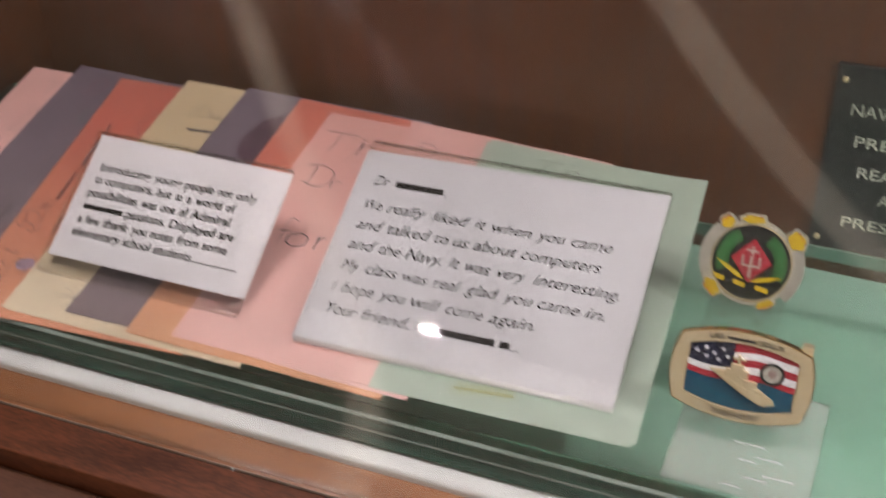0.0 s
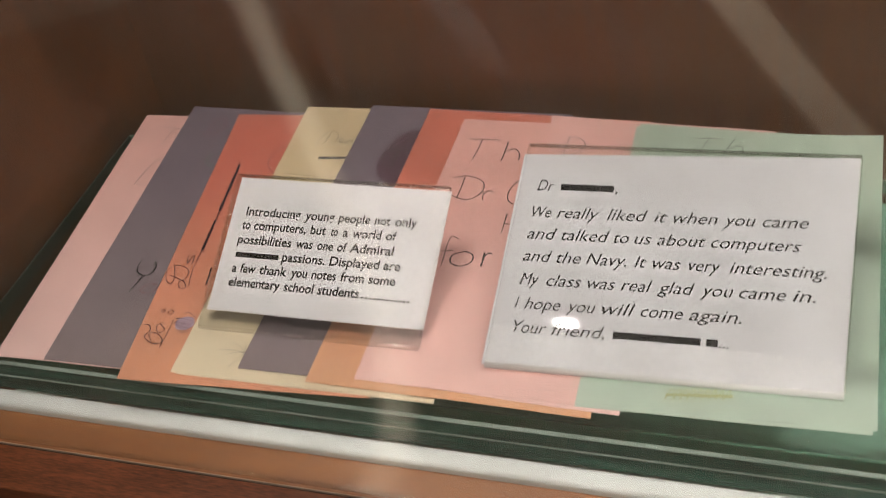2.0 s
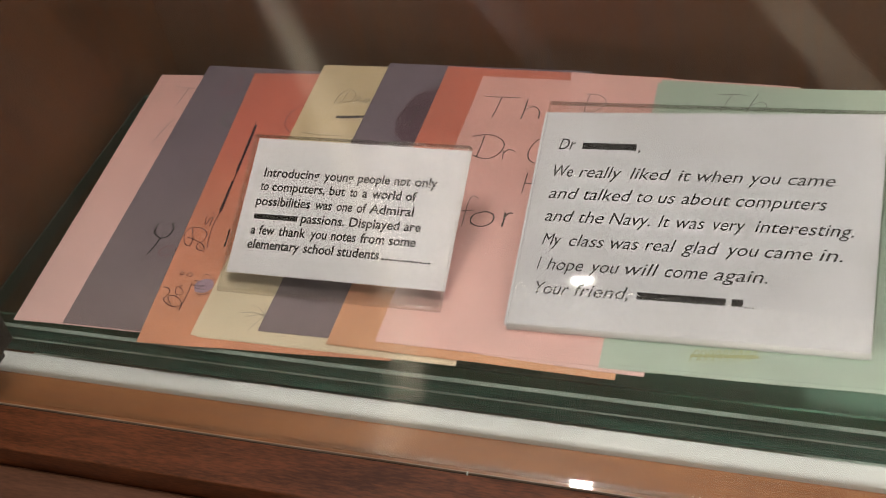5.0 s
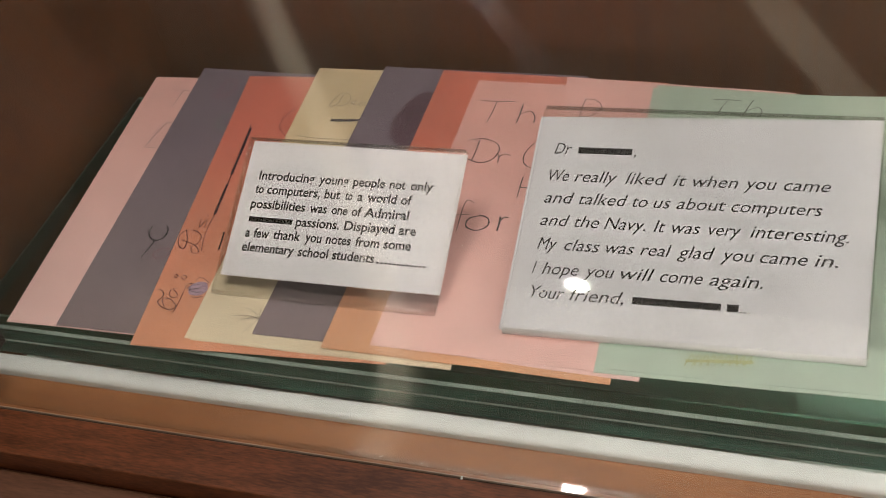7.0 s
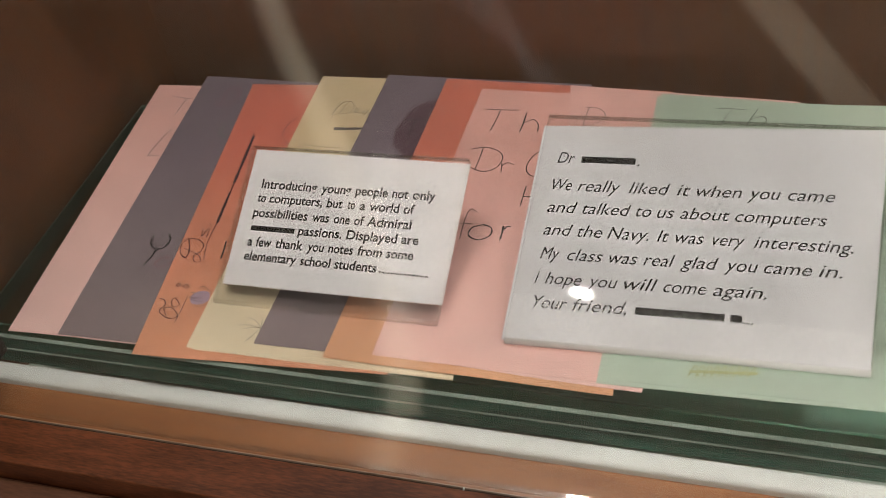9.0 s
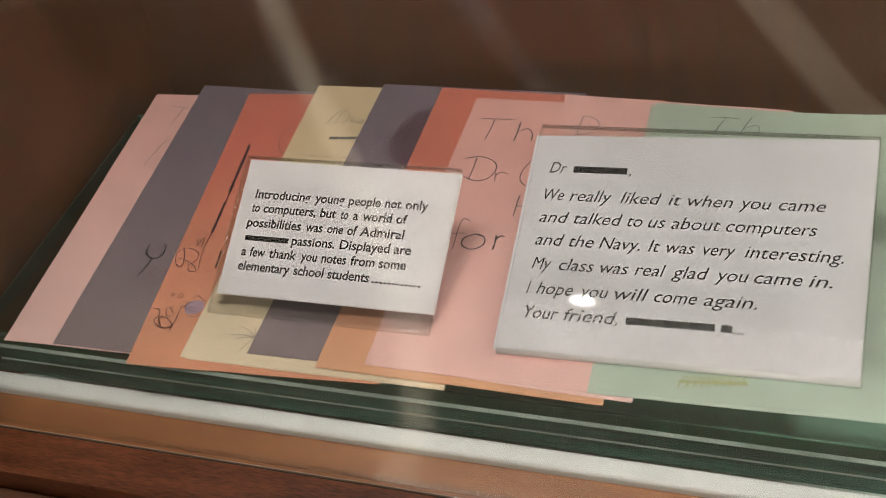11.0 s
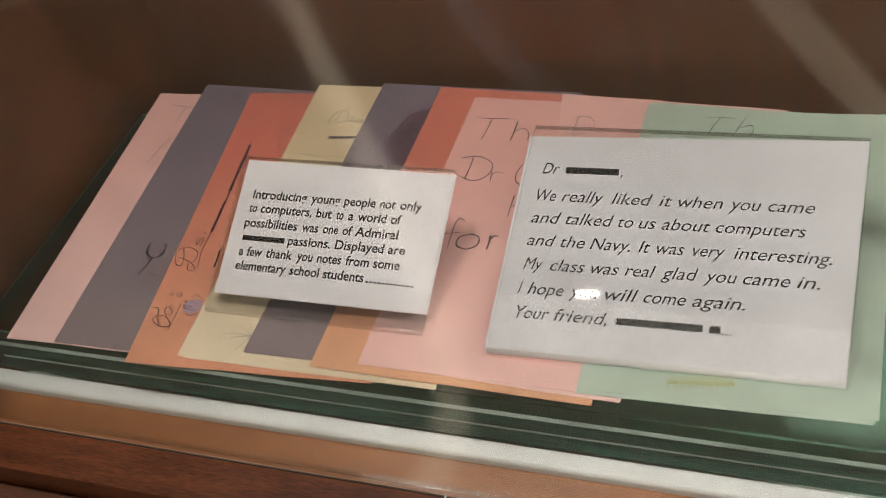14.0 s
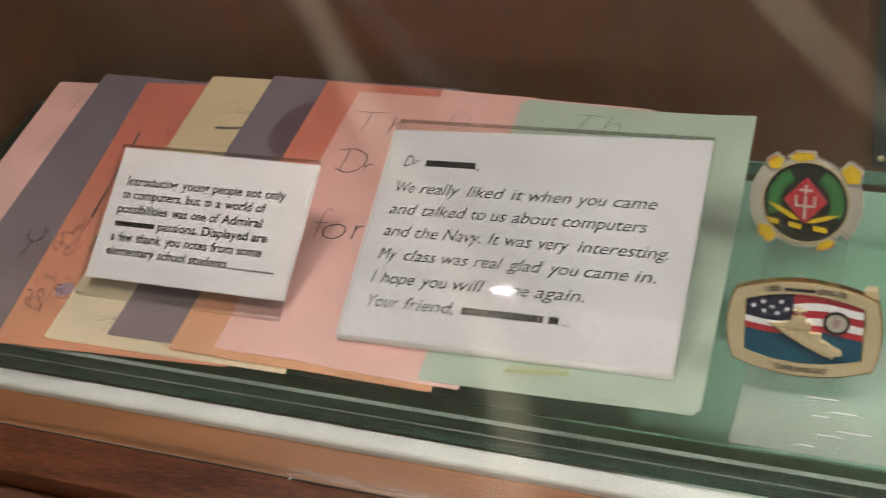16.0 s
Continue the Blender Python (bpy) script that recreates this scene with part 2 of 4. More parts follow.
SILVER = textured(material("silver", rough=0.42, metal=0.6), (0.48, 0.46, 0.39), (0.72, 0.70, 0.62), 120, bump=0.35)


def enamel(name, colour):
    return textured(material(name, rough=0.18, coat=0.8), [c * 0.8 for c in colour], colour, 160, bump=0.22)


E_BLACK, E_GREEN = enamel("black_enamel", (0.02, 0.025, 0.022)), enamel("green_enamel", (0.03, 0.15, 0.04))
E_RED, E_YELLOW = enamel("red_enamel", (0.50, 0.035, 0.055)), enamel("yellow_enamel", (0.75, 0.52, 0.02))
E_WHITE, E_BLUE, E_NAVY = enamel("white_enamel", (0.88, 0.9, 0.92)), enamel("blue_enamel", (0.006, 0.085, 0.15)), enamel("navy_enamel", (0.015, 0.02, 0.05))
E_SEAL = enamel("pale_seal_enamel", (0.50, 0.36, 0.32))
E_TEAL, E_LEAF = enamel("teal_enamel", (0.01, 0.22, 0.28)), enamel("leaf_enamel", (0.05, 0.22, 0.07))
PLAQUE = textured(material("plaque_black", rough=0.35), (0.008, 0.010, 0.010), (0.018, 0.022, 0.021), 40, bump=0.05)
CARPET = textured(material("carpet", rough=0.95), (0.020, 0.016, 0.011), (0.045, 0.035, 0.025), 60, bump=0.5)
TILE = textured(material("floor_tile", rough=0.4), (0.74, 0.74, 0.71), (0.86, 0.86, 0.82), 6, bump=0.05)
PLASTER = textured(material("plaster", rough=0.9), (0.55, 0.53, 0.48), (0.62, 0.60, 0.55), 12, bump=0.2)
CEILING = textured(material("ceiling_white", rough=0.9), (0.72, 0.72, 0.70), (0.8, 0.8, 0.78), 30, bump=0.3)

# ---- mesh helpers ----


def mesh_object(name, bm, mat, smooth=False):
    me = bpy.data.meshes.new(name)
    bmesh.ops.recalc_face_normals(bm, faces=bm.faces)
    bm.to_mesh(me)
    bm.free()
    for p in me.polygons:
        p.use_smooth = smooth
    for m in mat if isinstance(mat, (list, tuple)) else (mat,):
        me.materials.append(m)
    return new(name, me)


def part(name, bm, mat, parent, label="", smooth=False):
    ob = mesh_object(name, bm, mat, smooth)
    ob.parent = parent
    if label:
        ob["label"] = label
    return ob


def thing(name, m, label, category, group="", kind="thing"):
    ob = new(name)
    ob.empty_display_size = 0.05
    ob.matrix_world = m
    return tagged(ob, label, category, group, kind)


def box(bm, x0, x1, y0, y1, z0, z1, bevel=0.0, segments=2):
    r = bmesh.ops.create_cube(bm, size=1.0)
    for v in r["verts"]:
        v.co = Vector(((x0 + x1) / 2 + v.co.x * (x1 - x0), (y0 + y1) / 2 + v.co.y * (y1 - y0), (z0 + z1) / 2 + v.co.z * (z1 - z0)))
    if bevel:
        edges = list({e for v in r["verts"] for e in v.link_edges})
        bmesh.ops.bevel(bm, geom=edges, offset=bevel, segments=segments, affect="EDGES", profile=0.5)
    return bm


def boxed(*a, **k):
    return box(bmesh.new(), *a, **k)


def prism(outline, z0, z1, bevel=0.0):
    """A flat plate with the given outline, from z0 to z1."""
    bm = bmesh.new()
    f = bm.faces.new([bm.verts.new((x, y, z0)) for x, y in outline])
    r = bmesh.ops.extrude_face_region(bm, geom=[f])
    top = [v for v in r["geom"] if isinstance(v, bmesh.types.BMVert)]
    for v in top:
        v.co.z = z1
    if bevel:
        edges = [e for e in bm.edges if all(v in top for v in e.verts)]
        bmesh.ops.bevel(bm, geom=edges, offset=bevel, segments=2, affect="EDGES")
    return bm


def ring(outer, inner, z0, z1):
    """A plate with a hole: two outlines with equally many points."""
    bm = bmesh.new()
    n = len(outer)
    loops = [[bm.verts.new((x, y, z)) for x, y in o] for o, z in ((outer, z0), (outer, z1), (inner, z1), (inner, z0))]
    for a, b in ((0, 1), (1, 2), (2, 3), (3, 0)):
        for i in range(n):
            bm.faces.new((loops[a][i], loops[a][(i + 1) % n], loops[b][(i + 1) % n], loops[b][i]))
    return bm


def circle(r, n=48, cx=0.0, cy=0.0, a0=0.0):
    return [(cx + r * math.cos(a0 + 2 * math.pi * i / n), cy + r * math.sin(a0 + 2 * math.pi * i / n)) for i in range(n)]


def smooth_line(points, steps=6):
    """A rounded line through the points."""
    p = [Vector(q) for q in points]
    if len(p) < 3:
        return p
    out = []
    for i in range(len(p) - 1):
        a, b, c, d = p[max(i - 1, 0)], p[i], p[i + 1], p[min(i + 2, len(p) - 1)]
        for k in range(steps):
            s = k / steps
            out.append(0.5 * (2 * b + (c - a) * s + (2 * a - 5 * b + 4 * c - d) * s * s + (3 * b - a - 3 * c + d) * s ** 3))
    return out + [p[-1]]


def ribbon(bm, line, width, height):
    """A thin drawn stroke; height(x, y) lays it on its sheet."""
    pairs = []
    for i, q in enumerate(line):
        d = (line[min(i + 1, len(line) - 1)] - line[max(i - 1, 0)])
        d = d.normalized() if d.length > 1e-9 else Vector((1, 0))
        w = width * (0.8 + 0.4 * noise.noise((q.x * 300, q.y * 300, 1)))
        s = Vector((-d.y, d.x)) * w / 2
        pairs.append([bm.verts.new((*(q + k * s), height(*(q + k * s)))) for k in (1, -1)])
    for (a, b), (c, d) in zip(pairs, pairs[1:]):
        bm.faces.new((a, b, d, c))
    return bm


def text_mesh(body, size, shear=0.0, bold=0.0):
    cu = bpy.data.curves.new("lettering", "FONT")
    cu.body, cu.size, cu.shear, cu.offset, cu.resolution_u = body, size, shear, bold, 3
    ob = new("lettering", cu)
    bpy.context.view_layer.update()
    me = bpy.data.meshes.new_from_object(ob.evaluated_get(bpy.context.evaluated_depsgraph_get()))
    bpy.data.objects.remove(ob)
    bm = bmesh.new()
    bm.from_mesh(me)
    bpy.data.meshes.remove(me)
    return bm


def written_line(segments, size, width, shear=0.0, bold=0.0):
    """One line of print, its left end at the origin, fitted to a width. Each segment is a word, or None for a plain bar, with where it starts and ends along the line."""
    total = bmesh.new()
    first, last = segments[0][1], segments[-1][2]
    k = width / (last - first)
    for word, start, end in segments:
        a, b = (start - first) * k, (end - first) * k - (0.08 * size if end < last and word and len(word) > 1 else 0)
        if word is None:
            bm = boxed(a, b, 0.06 * size, 0.46 * size, -1e-5, 1e-5)
        else:
            bm = text_mesh(word, size, shear, bold)
            lo = min(v.co.x for v in bm.verts)
            hi = max(v.co.x for v in bm.verts)
            for v in bm.verts:
                v.co.x = a + (v.co.x - lo) / (hi - lo) * (b - a)
        me = bpy.data.meshes.new("m")
        bm.to_mesh(me)
        bm.free()
        total.from_mesh(me)
        bpy.data.meshes.remove(me)
    return total


def sloped(x0, x1, y0, y1, z0, z1, fall):
    """A rail whose top falls towards the front."""
    bm = boxed(x0, x1, y0, y1, z0, z1)
    for v in bm.verts:
        if v.co.z > (z0 + z1) / 2 and v.co.y < (y0 + y1) / 2:
            v.co.z -= fall
    return bm


# ---- the room ----
def slab(name, label, mat, *a, category="wall", **k):
    return tagged(mesh_object(name, boxed(*a, **k), mat), label, category, kind="structure")


slab("floor", "pale grey tiled floor of the hall", TILE, -6, 5, -12, 0.6, -0.1, 0.0, category="floor")
tagged(mesh_object("carpet", prism([(-5.9, 0.68), (3.4, -5.26), (4.9, -5.26), (4.9, 0.55), (-5.9, 0.55)][1:], 0.0, 0.008), CARPET), "dark carpet laid on the tiled floor before the case", "carpet", kind="structure")
slab("wall_north", "plain painted wall behind the case", PLASTER, -6, 5, 0.6, 0.7, 0, 2.75)
slab("wall_south", "plain painted wall", PLASTER, -6, 5, -12.1, -12, 0, 2.75)
slab("wall_west", "plain painted wall", PLASTER, -6.1, -6, -12, 0.6, 0, 2.75)
slab("wall_east", "plain painted wall", PLASTER, 5, 5.1, -12, 0.6, 0, 2.75)
slab("ceiling", "plain white ceiling", CEILING, -6.1, 5.1, -12.1, 0.7, 2.75, 2.85, category="ceiling")

# ---- the display case ----
case = thing("display_case", Matrix.Identity(4), "brown wooden display case with a glass front and shelf", "display case")
part("back_panel", boxed(-0.10, 1.62, 0.45, 0.47, 0.0, 1.95), WOOD_BACK, case)
part("side_panel", boxed(-0.10, -0.075, -0.03, 0.45, 0.0, 1.95), WOOD_BACK, case)
part("side_panel", boxed(1.60, 1.62, -0.03, 0.45, 0.0, 1.95), WOOD_BACK, case)
part("top_panel", boxed(-0.10, 1.62, -0.06, 0.47, 1.952, 1.99, bevel=0.003), WOOD_BACK, case)
part("header", boxed(-0.10, 1.62, -0.06, -0.036, 1.84, 1.95, bevel=0.003), WOOD_RAIL, case)
part("deck", boxed(-0.075, 1.60, 0.02, 0.45, 0.873, 0.893), DECK, case, "pale floor of the case below the glass shelf")
part("bottom_ledge", sloped(-0.10, 1.62, -0.0262, 0.0015, 0.90, 0.958, 0.0033), WOOD_LEDGE, case, "polished orange-brown wooden ledge")
part("glazing_bead", sloped(-0.10, 1.62, -0.0305, -0.0264, 0.90, 0.9549, 0.0008), BEAD, case, "narrow polished orange-brown bead under the glass")
part("glazing_strip", sloped(-0.10, 1.62, -0.0334, -0.0307, 0.90, 0.9540, 0.00052), BEAD, case, "narrow polished strip before the glass")
# A pale strip draws the bright line at the foot of the front glass.
part("pane_bottom_line", boxed(-0.10, 1.62, -0.0341, -0.0335, 0.90, 0.9537), PANE_EDGE_LINE, case, "pale line painted for the bright bottom edge of the front glass")
part("rail_gap", boxed(-0.10, 1.62, -0.0352, -0.0342, 0.84, 0.9515), BLACK, case, "dark joint along the front rail")
part("front_rail", boxed(-0.10, 1.62, -0.0800, -0.0353, 0.84, 0.9530, bevel=0.0015, segments=3), WOOD_RAIL, case, "dark red-brown wooden front rail")
part("plinth", boxed(-0.10, 1.62, -0.20, -0.0805, 0.60, 0.931, bevel=0.004, segments=3), WOOD_PLINTH, case)
part("support_rail", boxed(-0.072, 1.60, -0.002, 0.0175, 0.945, 0.966, bevel=0.0045, segments=4), WHITE_RAIL, case, "white metal rail below the glass")
part("corner_post", boxed(-0.074, -0.024, -0.020, 0.001, 0.9765, 1.0015, bevel=0.001), BLACK, case, "black foot of the corner post")
part("corner_post", boxed(-0.074, -0.003, -0.020, 0.001, 1.002, 1.84, bevel=0.002), BLACK, case, "black metal corner post")
part("scratch", boxed(0.4215, 0.4225, -0.0366, -0.0340, 0.9530, 0.9545), WHITE_RAIL, case, "small pale chip on the bead")
pane = part("front_pane", boxed(-0.072, 1.60, -0.0315, -0.0265, 0.9552, 1.84), GLASS_FRONT, case, "wiped clear front glass")
pane.visible_shadow = False


def glass_plate(name, label, x0, x1, y0, y1, z0, z1):
    """A green glass plate: clear faces, dark green polished edges, pale chamfers."""
    ob = thing(name, Matrix.Identity(4), label, "glass shelf")
    c = 0.0019
    part("plate", boxed(x0 + c, x1 - c, y0 + c, y1 - c, z0 + 0.0002, z1), GLASS_SHELF, ob).visible_shadow = False
    part("front_edge", boxed(x0, x1, y0 - 0.0008, y0 + c - 0.0002, z0, z1 - c), GLASS_EDGE, ob).visible_shadow = False
    part("end_edge", boxed(x0 - 0.0008, x0 + c - 0.0002, y0 + c, y1, z0, z1 - c), GLASS_END, ob)
    part("back_edge", boxed(x0, x1, y1 - c + 0.0002, y1 + 0.0008, z0, z1 - c), GLASS_BEVEL, ob)
    for nm, dz in (("chamfer", z1 - c),):
        bm = bmesh.new()
        a = [bm.verts.new(p) for p in ((x0, y0 - 0.0008, dz), (x1, y0 - 0.0008, dz), (x1, y0 + c, z1 + 0.0001), (x0, y0 + c, z1 + 0.0001))]
        bm.faces.new(a)
        b = [bm.verts.new(p) for p in ((x0 - 0.0008, y0, dz), (x0 + c, y0 + c, z1 + 0.0001), (x0 + c, y1, z1 + 0.0001), (x0 - 0.0008, y1, dz))]
        bm.faces.new(b)
        part(nm, bm, GLASS_BEVEL, ob, "pale polished glass edge").visible_shadow = False
    return ob


glass_plate("glass_shelf", "thick green-tinted glass shelf inside the display case", -0.057, 1.59, 0.018, 0.355, 0.9846, 1.0)
glass_plate("glass_plate", "green-tinted glass plate lying below the shelf", -0.057, 1.59, 0.018, 0.046, 0.9665, 0.984)

# ---- the paper notes ----
def sag(x, y):
    """The gentle waves that all the stacked sheets share."""
    return 0.0004 * (1 + noise.noise((x * 7, y * 6, 3.3))) * min(1, max(0, (y - 0.03) / 0.06))


class Sheet:
    """A thin sheet through four corners (back left, back right, front right, front left), at a layer of the stack."""

    def __init__(self, corners, layer, lift=(0, 0, 0, 0), cut=0.0):
        self.c, self.layer, self.lift, self.cut = [Vector(c) for c in corners], layer, lift, cut

    def at(self, u, v):
        tl, tr, br, bl = self.c
        p = tl.lerp(tr, u).lerp(bl.lerp(br, u), v)
        edge = 0.0007 * noise.noise((p.x * 14, p.y * 14, self.layer)) * (1 if v in (0, 1) else 0)
        return p + Vector((0, edge))

    def height(self, x, y, u=None, v=None):
        z = 1.0004 + 0.00032 * self.layer + sag(x, y)
        if u is not None:
            a, b, c, d = self.lift
            k = lambda s: max(0.0, s) ** 2.2
            z += a * k(1 - 2 * u) * k(1 - 2 * v) + b * k(2 * u - 1) * k(1 - 2 * v) + c * k(2 * u - 1) * k(2 * v - 1) + d * k(1 - 2 * u) * k(2 * v - 1)
        return z

    def mesh(self, nu=14, nv=22, thick=0.00025):
        bm = bmesh.new()
        layers = []
        for dz in (0, -thick):
            g = []
            for j in range(nv + 1):
                row = []
                for i in range(nu + 1):
                    u, v = i / nu, j / nv
                    p = self.at(u, v)
                    if self.cut and i == 0 and j == nv:
                        p = self.at(0.35 * self.cut / 0.22, 1)
                    row.append(bm.verts.new((p.x, p.y, self.height(p.x, p.y, u, v) + dz)))
                g.append(row)
            layers.append(g)
        for k, g in enumerate(layers):
            for j in range(nv):
                for i in range(nu):
                    f = (g[j][i], g[j][i + 1], g[j + 1][i + 1], g[j + 1][i])
                    bm.faces.new(f if k else f[::-1])
        a, b = layers
        rim = [(0, i) for i in range(nu)] + [(j, nu) for j in range(nv)] + [(nv, i) for i in range(nu, 0, -1)] + [(j, 0) for j in range(nv, 0, -1)]
        for n, (j, i) in enumerate(rim):
            k, l = rim[(n + 1) % len(rim)]
            bm.faces.new((a[j][i], a[k][l], b[k][l], b[j][i]))
        return bm


NOTES = {}


def note(key, label, mat, layer, tl, tr, br, bl, lift=(0, 0, 0, 0), under=None, under_mat=None, cut=0.0):
    """A folded sheet: the front leaf, and a back leaf that shows at its rim."""
    ob = thing("paper_note", Matrix.Identity(4), label, "paper note", "notes on the shelf")
    s = Sheet((tl, tr, br, bl), layer, lift, cut)
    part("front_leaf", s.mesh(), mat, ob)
    if under:
        dx, dy = under
        lower = Sheet([(x + dx, y + dy) for x, y in (tl, tr, br, bl)], layer - 0.7)
        part("back_leaf", lower.mesh(), under_mat or mat, ob)
    NOTES[key] = (ob, s)


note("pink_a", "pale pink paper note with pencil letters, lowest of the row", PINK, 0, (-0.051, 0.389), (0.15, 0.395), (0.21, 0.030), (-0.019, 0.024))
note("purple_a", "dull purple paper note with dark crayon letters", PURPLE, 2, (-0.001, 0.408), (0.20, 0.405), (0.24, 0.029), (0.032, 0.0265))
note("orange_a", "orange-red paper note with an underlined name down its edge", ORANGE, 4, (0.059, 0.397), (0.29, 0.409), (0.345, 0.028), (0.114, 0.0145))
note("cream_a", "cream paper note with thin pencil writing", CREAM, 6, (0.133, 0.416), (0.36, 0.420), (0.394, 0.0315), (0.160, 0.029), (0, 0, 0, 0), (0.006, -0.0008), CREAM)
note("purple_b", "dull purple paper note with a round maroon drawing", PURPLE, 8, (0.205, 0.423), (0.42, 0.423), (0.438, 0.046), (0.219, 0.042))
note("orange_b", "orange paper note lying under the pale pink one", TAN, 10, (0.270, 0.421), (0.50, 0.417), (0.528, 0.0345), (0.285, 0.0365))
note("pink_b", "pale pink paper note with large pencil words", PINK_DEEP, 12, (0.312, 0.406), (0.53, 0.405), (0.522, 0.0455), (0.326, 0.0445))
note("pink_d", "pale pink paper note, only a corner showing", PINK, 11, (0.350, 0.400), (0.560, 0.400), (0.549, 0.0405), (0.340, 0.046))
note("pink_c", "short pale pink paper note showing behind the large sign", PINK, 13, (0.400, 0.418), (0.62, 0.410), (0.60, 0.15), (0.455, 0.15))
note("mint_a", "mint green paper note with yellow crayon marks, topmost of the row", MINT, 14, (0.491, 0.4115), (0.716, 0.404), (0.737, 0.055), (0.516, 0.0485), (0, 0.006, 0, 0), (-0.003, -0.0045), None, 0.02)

LETTERS = {
    "T": ((0, 1, .5, 1.02, 1, .97), (.52, 1, .48, .5, .5, 0)),
    "h": ((.1, 1.05, .08, .5, .1, 0), (.1, .4, .4, .62, .62, .4, .62, 0)),
    "D": ((.15, 1, .12, .5, .15, 0), (0, .98, .6, .95, .95, .55, .6, .08, .1, 0)),
    "r": ((.1, .55, .12, .3, .1, 0), (.1, .35, .3, .52, .5, .5)),
    "f": ((.7, .95, .42, 1.05, .3, .8, .3, 0), (0, .52, .6, .55)),
    "o": ((.45, .58, .1, .45, .08, .15, .4, 0, .72, .15, .72, .45, .4, .6),),
    "C": ((.75, .9, .4, 1, .1, .6, .15, .2, .5, 0, .8, .12),),
    "H": ((.1, 1, .1, 0), (.7, 1, .7, 0), (.1, .5, .7, .5)),
    "F": ((.1, 1, .1, 0), (.1, 1, .7, .98), (.1, .55, .5, .55)),
}


def write(key, word, mat, x, y, high, turn=0.0, wide=0.62, pen=0.0011, slant=0.0):
    """Hand-drawn letters on a note from the point (x, y) on."""
    ob, s = NOTES[key]
    at, c, n = 0.0, math.cos(radians(turn)), math.sin(radians(turn))
    for ch in word:
        for stroke in LETTERS.get(ch, ()):
            line = []
            for px, py in zip(stroke[::2], stroke[1::2]):
                a, b = (at + px * wide + py * slant) * high, py * high
                line.append((x + a * c - b * n, y + a * n + b * c))
            part("pen_stroke", ribbon(bmesh.new(), smooth_line(line), pen, lambda p, q: s.height(p, q) + 0.0005), mat, ob)
        at += wide * (1.25 if ch not in ".: " else 0.5)


def draw(key, mat, points, pen=0.0009, name="drawing"):
    ob, s = NOTES[key]
    flat = list(zip(points[::2], points[1::2]))
    return part(name, ribbon(bmesh.new(), smooth_line(flat), pen, lambda p, q: s.height(p, q) + 0.0005), mat, ob)


def blot(key, mat, cx, cy, rx, ry, turn=0.0, name="drawing", dz=0.0004):
    """A filled crayon patch with an uneven rim."""
    ob, s = NOTES[key]
    bm, rim = bmesh.new(), []
    for i in range(26):
        a = 2 * math.pi * i / 26
        k = 1 + 0.10 * noise.noise((math.cos(a) * 2, math.sin(a) * 2, cx * 50))
        u, v = rx * k * math.cos(a), ry * k * math.sin(a)
        p = (cx + u * math.cos(turn) - v * math.sin(turn), cy + u * math.sin(turn) + v * math.cos(turn))
        rim.append(bm.verts.new((*p, s.height(*p) + dz)))
    bm.faces.new(rim)
    return part(name, bm, mat, ob)


draw("pink_a", PENCIL, (-0.026, 0.370, -0.011, 0.368, 0.003, 0.367), 0.0009, "pen_stroke")
draw("pink_a", PENCIL, (-0.007, 0.367, -0.007, 0.353, -0.007, 0.339), 0.0009, "pen_stroke")
draw("pink_a", PENCIL, (-0.000, 0.313, -0.003, 0.293, -0.005, 0.272), 0.0009, "pen_stroke")
draw("pink_a", PENCIL, (-0.000, 0.313, 0.004, 0.313, 0.008, 0.311), 0.0009, "pen_stroke")
draw("pink_a", PENCIL, (-0.005, 0.272, 0.003, 0.272, 0.009, 0.274), 0.0009, "pen_stroke")
draw("purple_a", INK, (0.062, 0.160, 0.064, 0.148, 0.072, 0.142, 0.080, 0.144, 0.081, 0.155, 0.076, 0.162), 0.0023, "pen_stroke")
draw("purple_a", INK, (0.074, 0.141, 0.073, 0.129, 0.071, 0.119), 0.0023, "pen_stroke")
draw("purple_a", MAROON, (0.094, 0.132, 0.085, 0.131, 0.081, 0.123, 0.087, 0.119, 0.095, 0.123, 0.097, 0.130), 0.0014, "pen_stroke")
draw("purple_a", MAROON, (0.035, 0.387, 0.048, 0.387, 0.051, 0.370, 0.044, 0.361, 0.035, 0.359, 0.031, 0.362), 0.0018, "pen_stroke")
draw("purple_a", MAROON, (0.035, 0.386, 0.036, 0.373, 0.038, 0.361), 0.0018, "pen_stroke")
draw("purple_a", GREEN_CRAYON, (0.066, 0.330, 0.058, 0.326, 0.058, 0.315, 0.064, 0.309, 0.070, 0.310), 0.0016, "pen_stroke")
# the dedication down the orange sheet, its name as bars
draw("orange_a", PEN, (0.108, 0.080, 0.113, 0.080, 0.117, 0.074, 0.115, 0.067, 0.120, 0.062, 0.129, 0.059, 0.135, 0.063, 0.126, 0.071, 0.118, 0.070, 0.125, 0.061), 0.0011, "pen_stroke")
draw("orange_a", PEN, (0.126, 0.085, 0.121, 0.082, 0.123, 0.075, 0.128, 0.073, 0.130, 0.077, 0.123, 0.083), 0.001, "pen_stroke")
draw("orange_a", PEN, (0.133, 0.089, 0.135, 0.072, 0.136, 0.055), 0.0009, "pen_stroke")
draw("orange_a", PEN, (0.116, 0.099, 0.117, 0.101, 0.120, 0.099, 0.118, 0.097, 0.116, 0.099), 0.0009, "pen_stroke")
draw("orange_a", PEN, (0.123, 0.098, 0.125, 0.101, 0.129, 0.099, 0.127, 0.096, 0.123, 0.098), 0.0009, "pen_stroke")
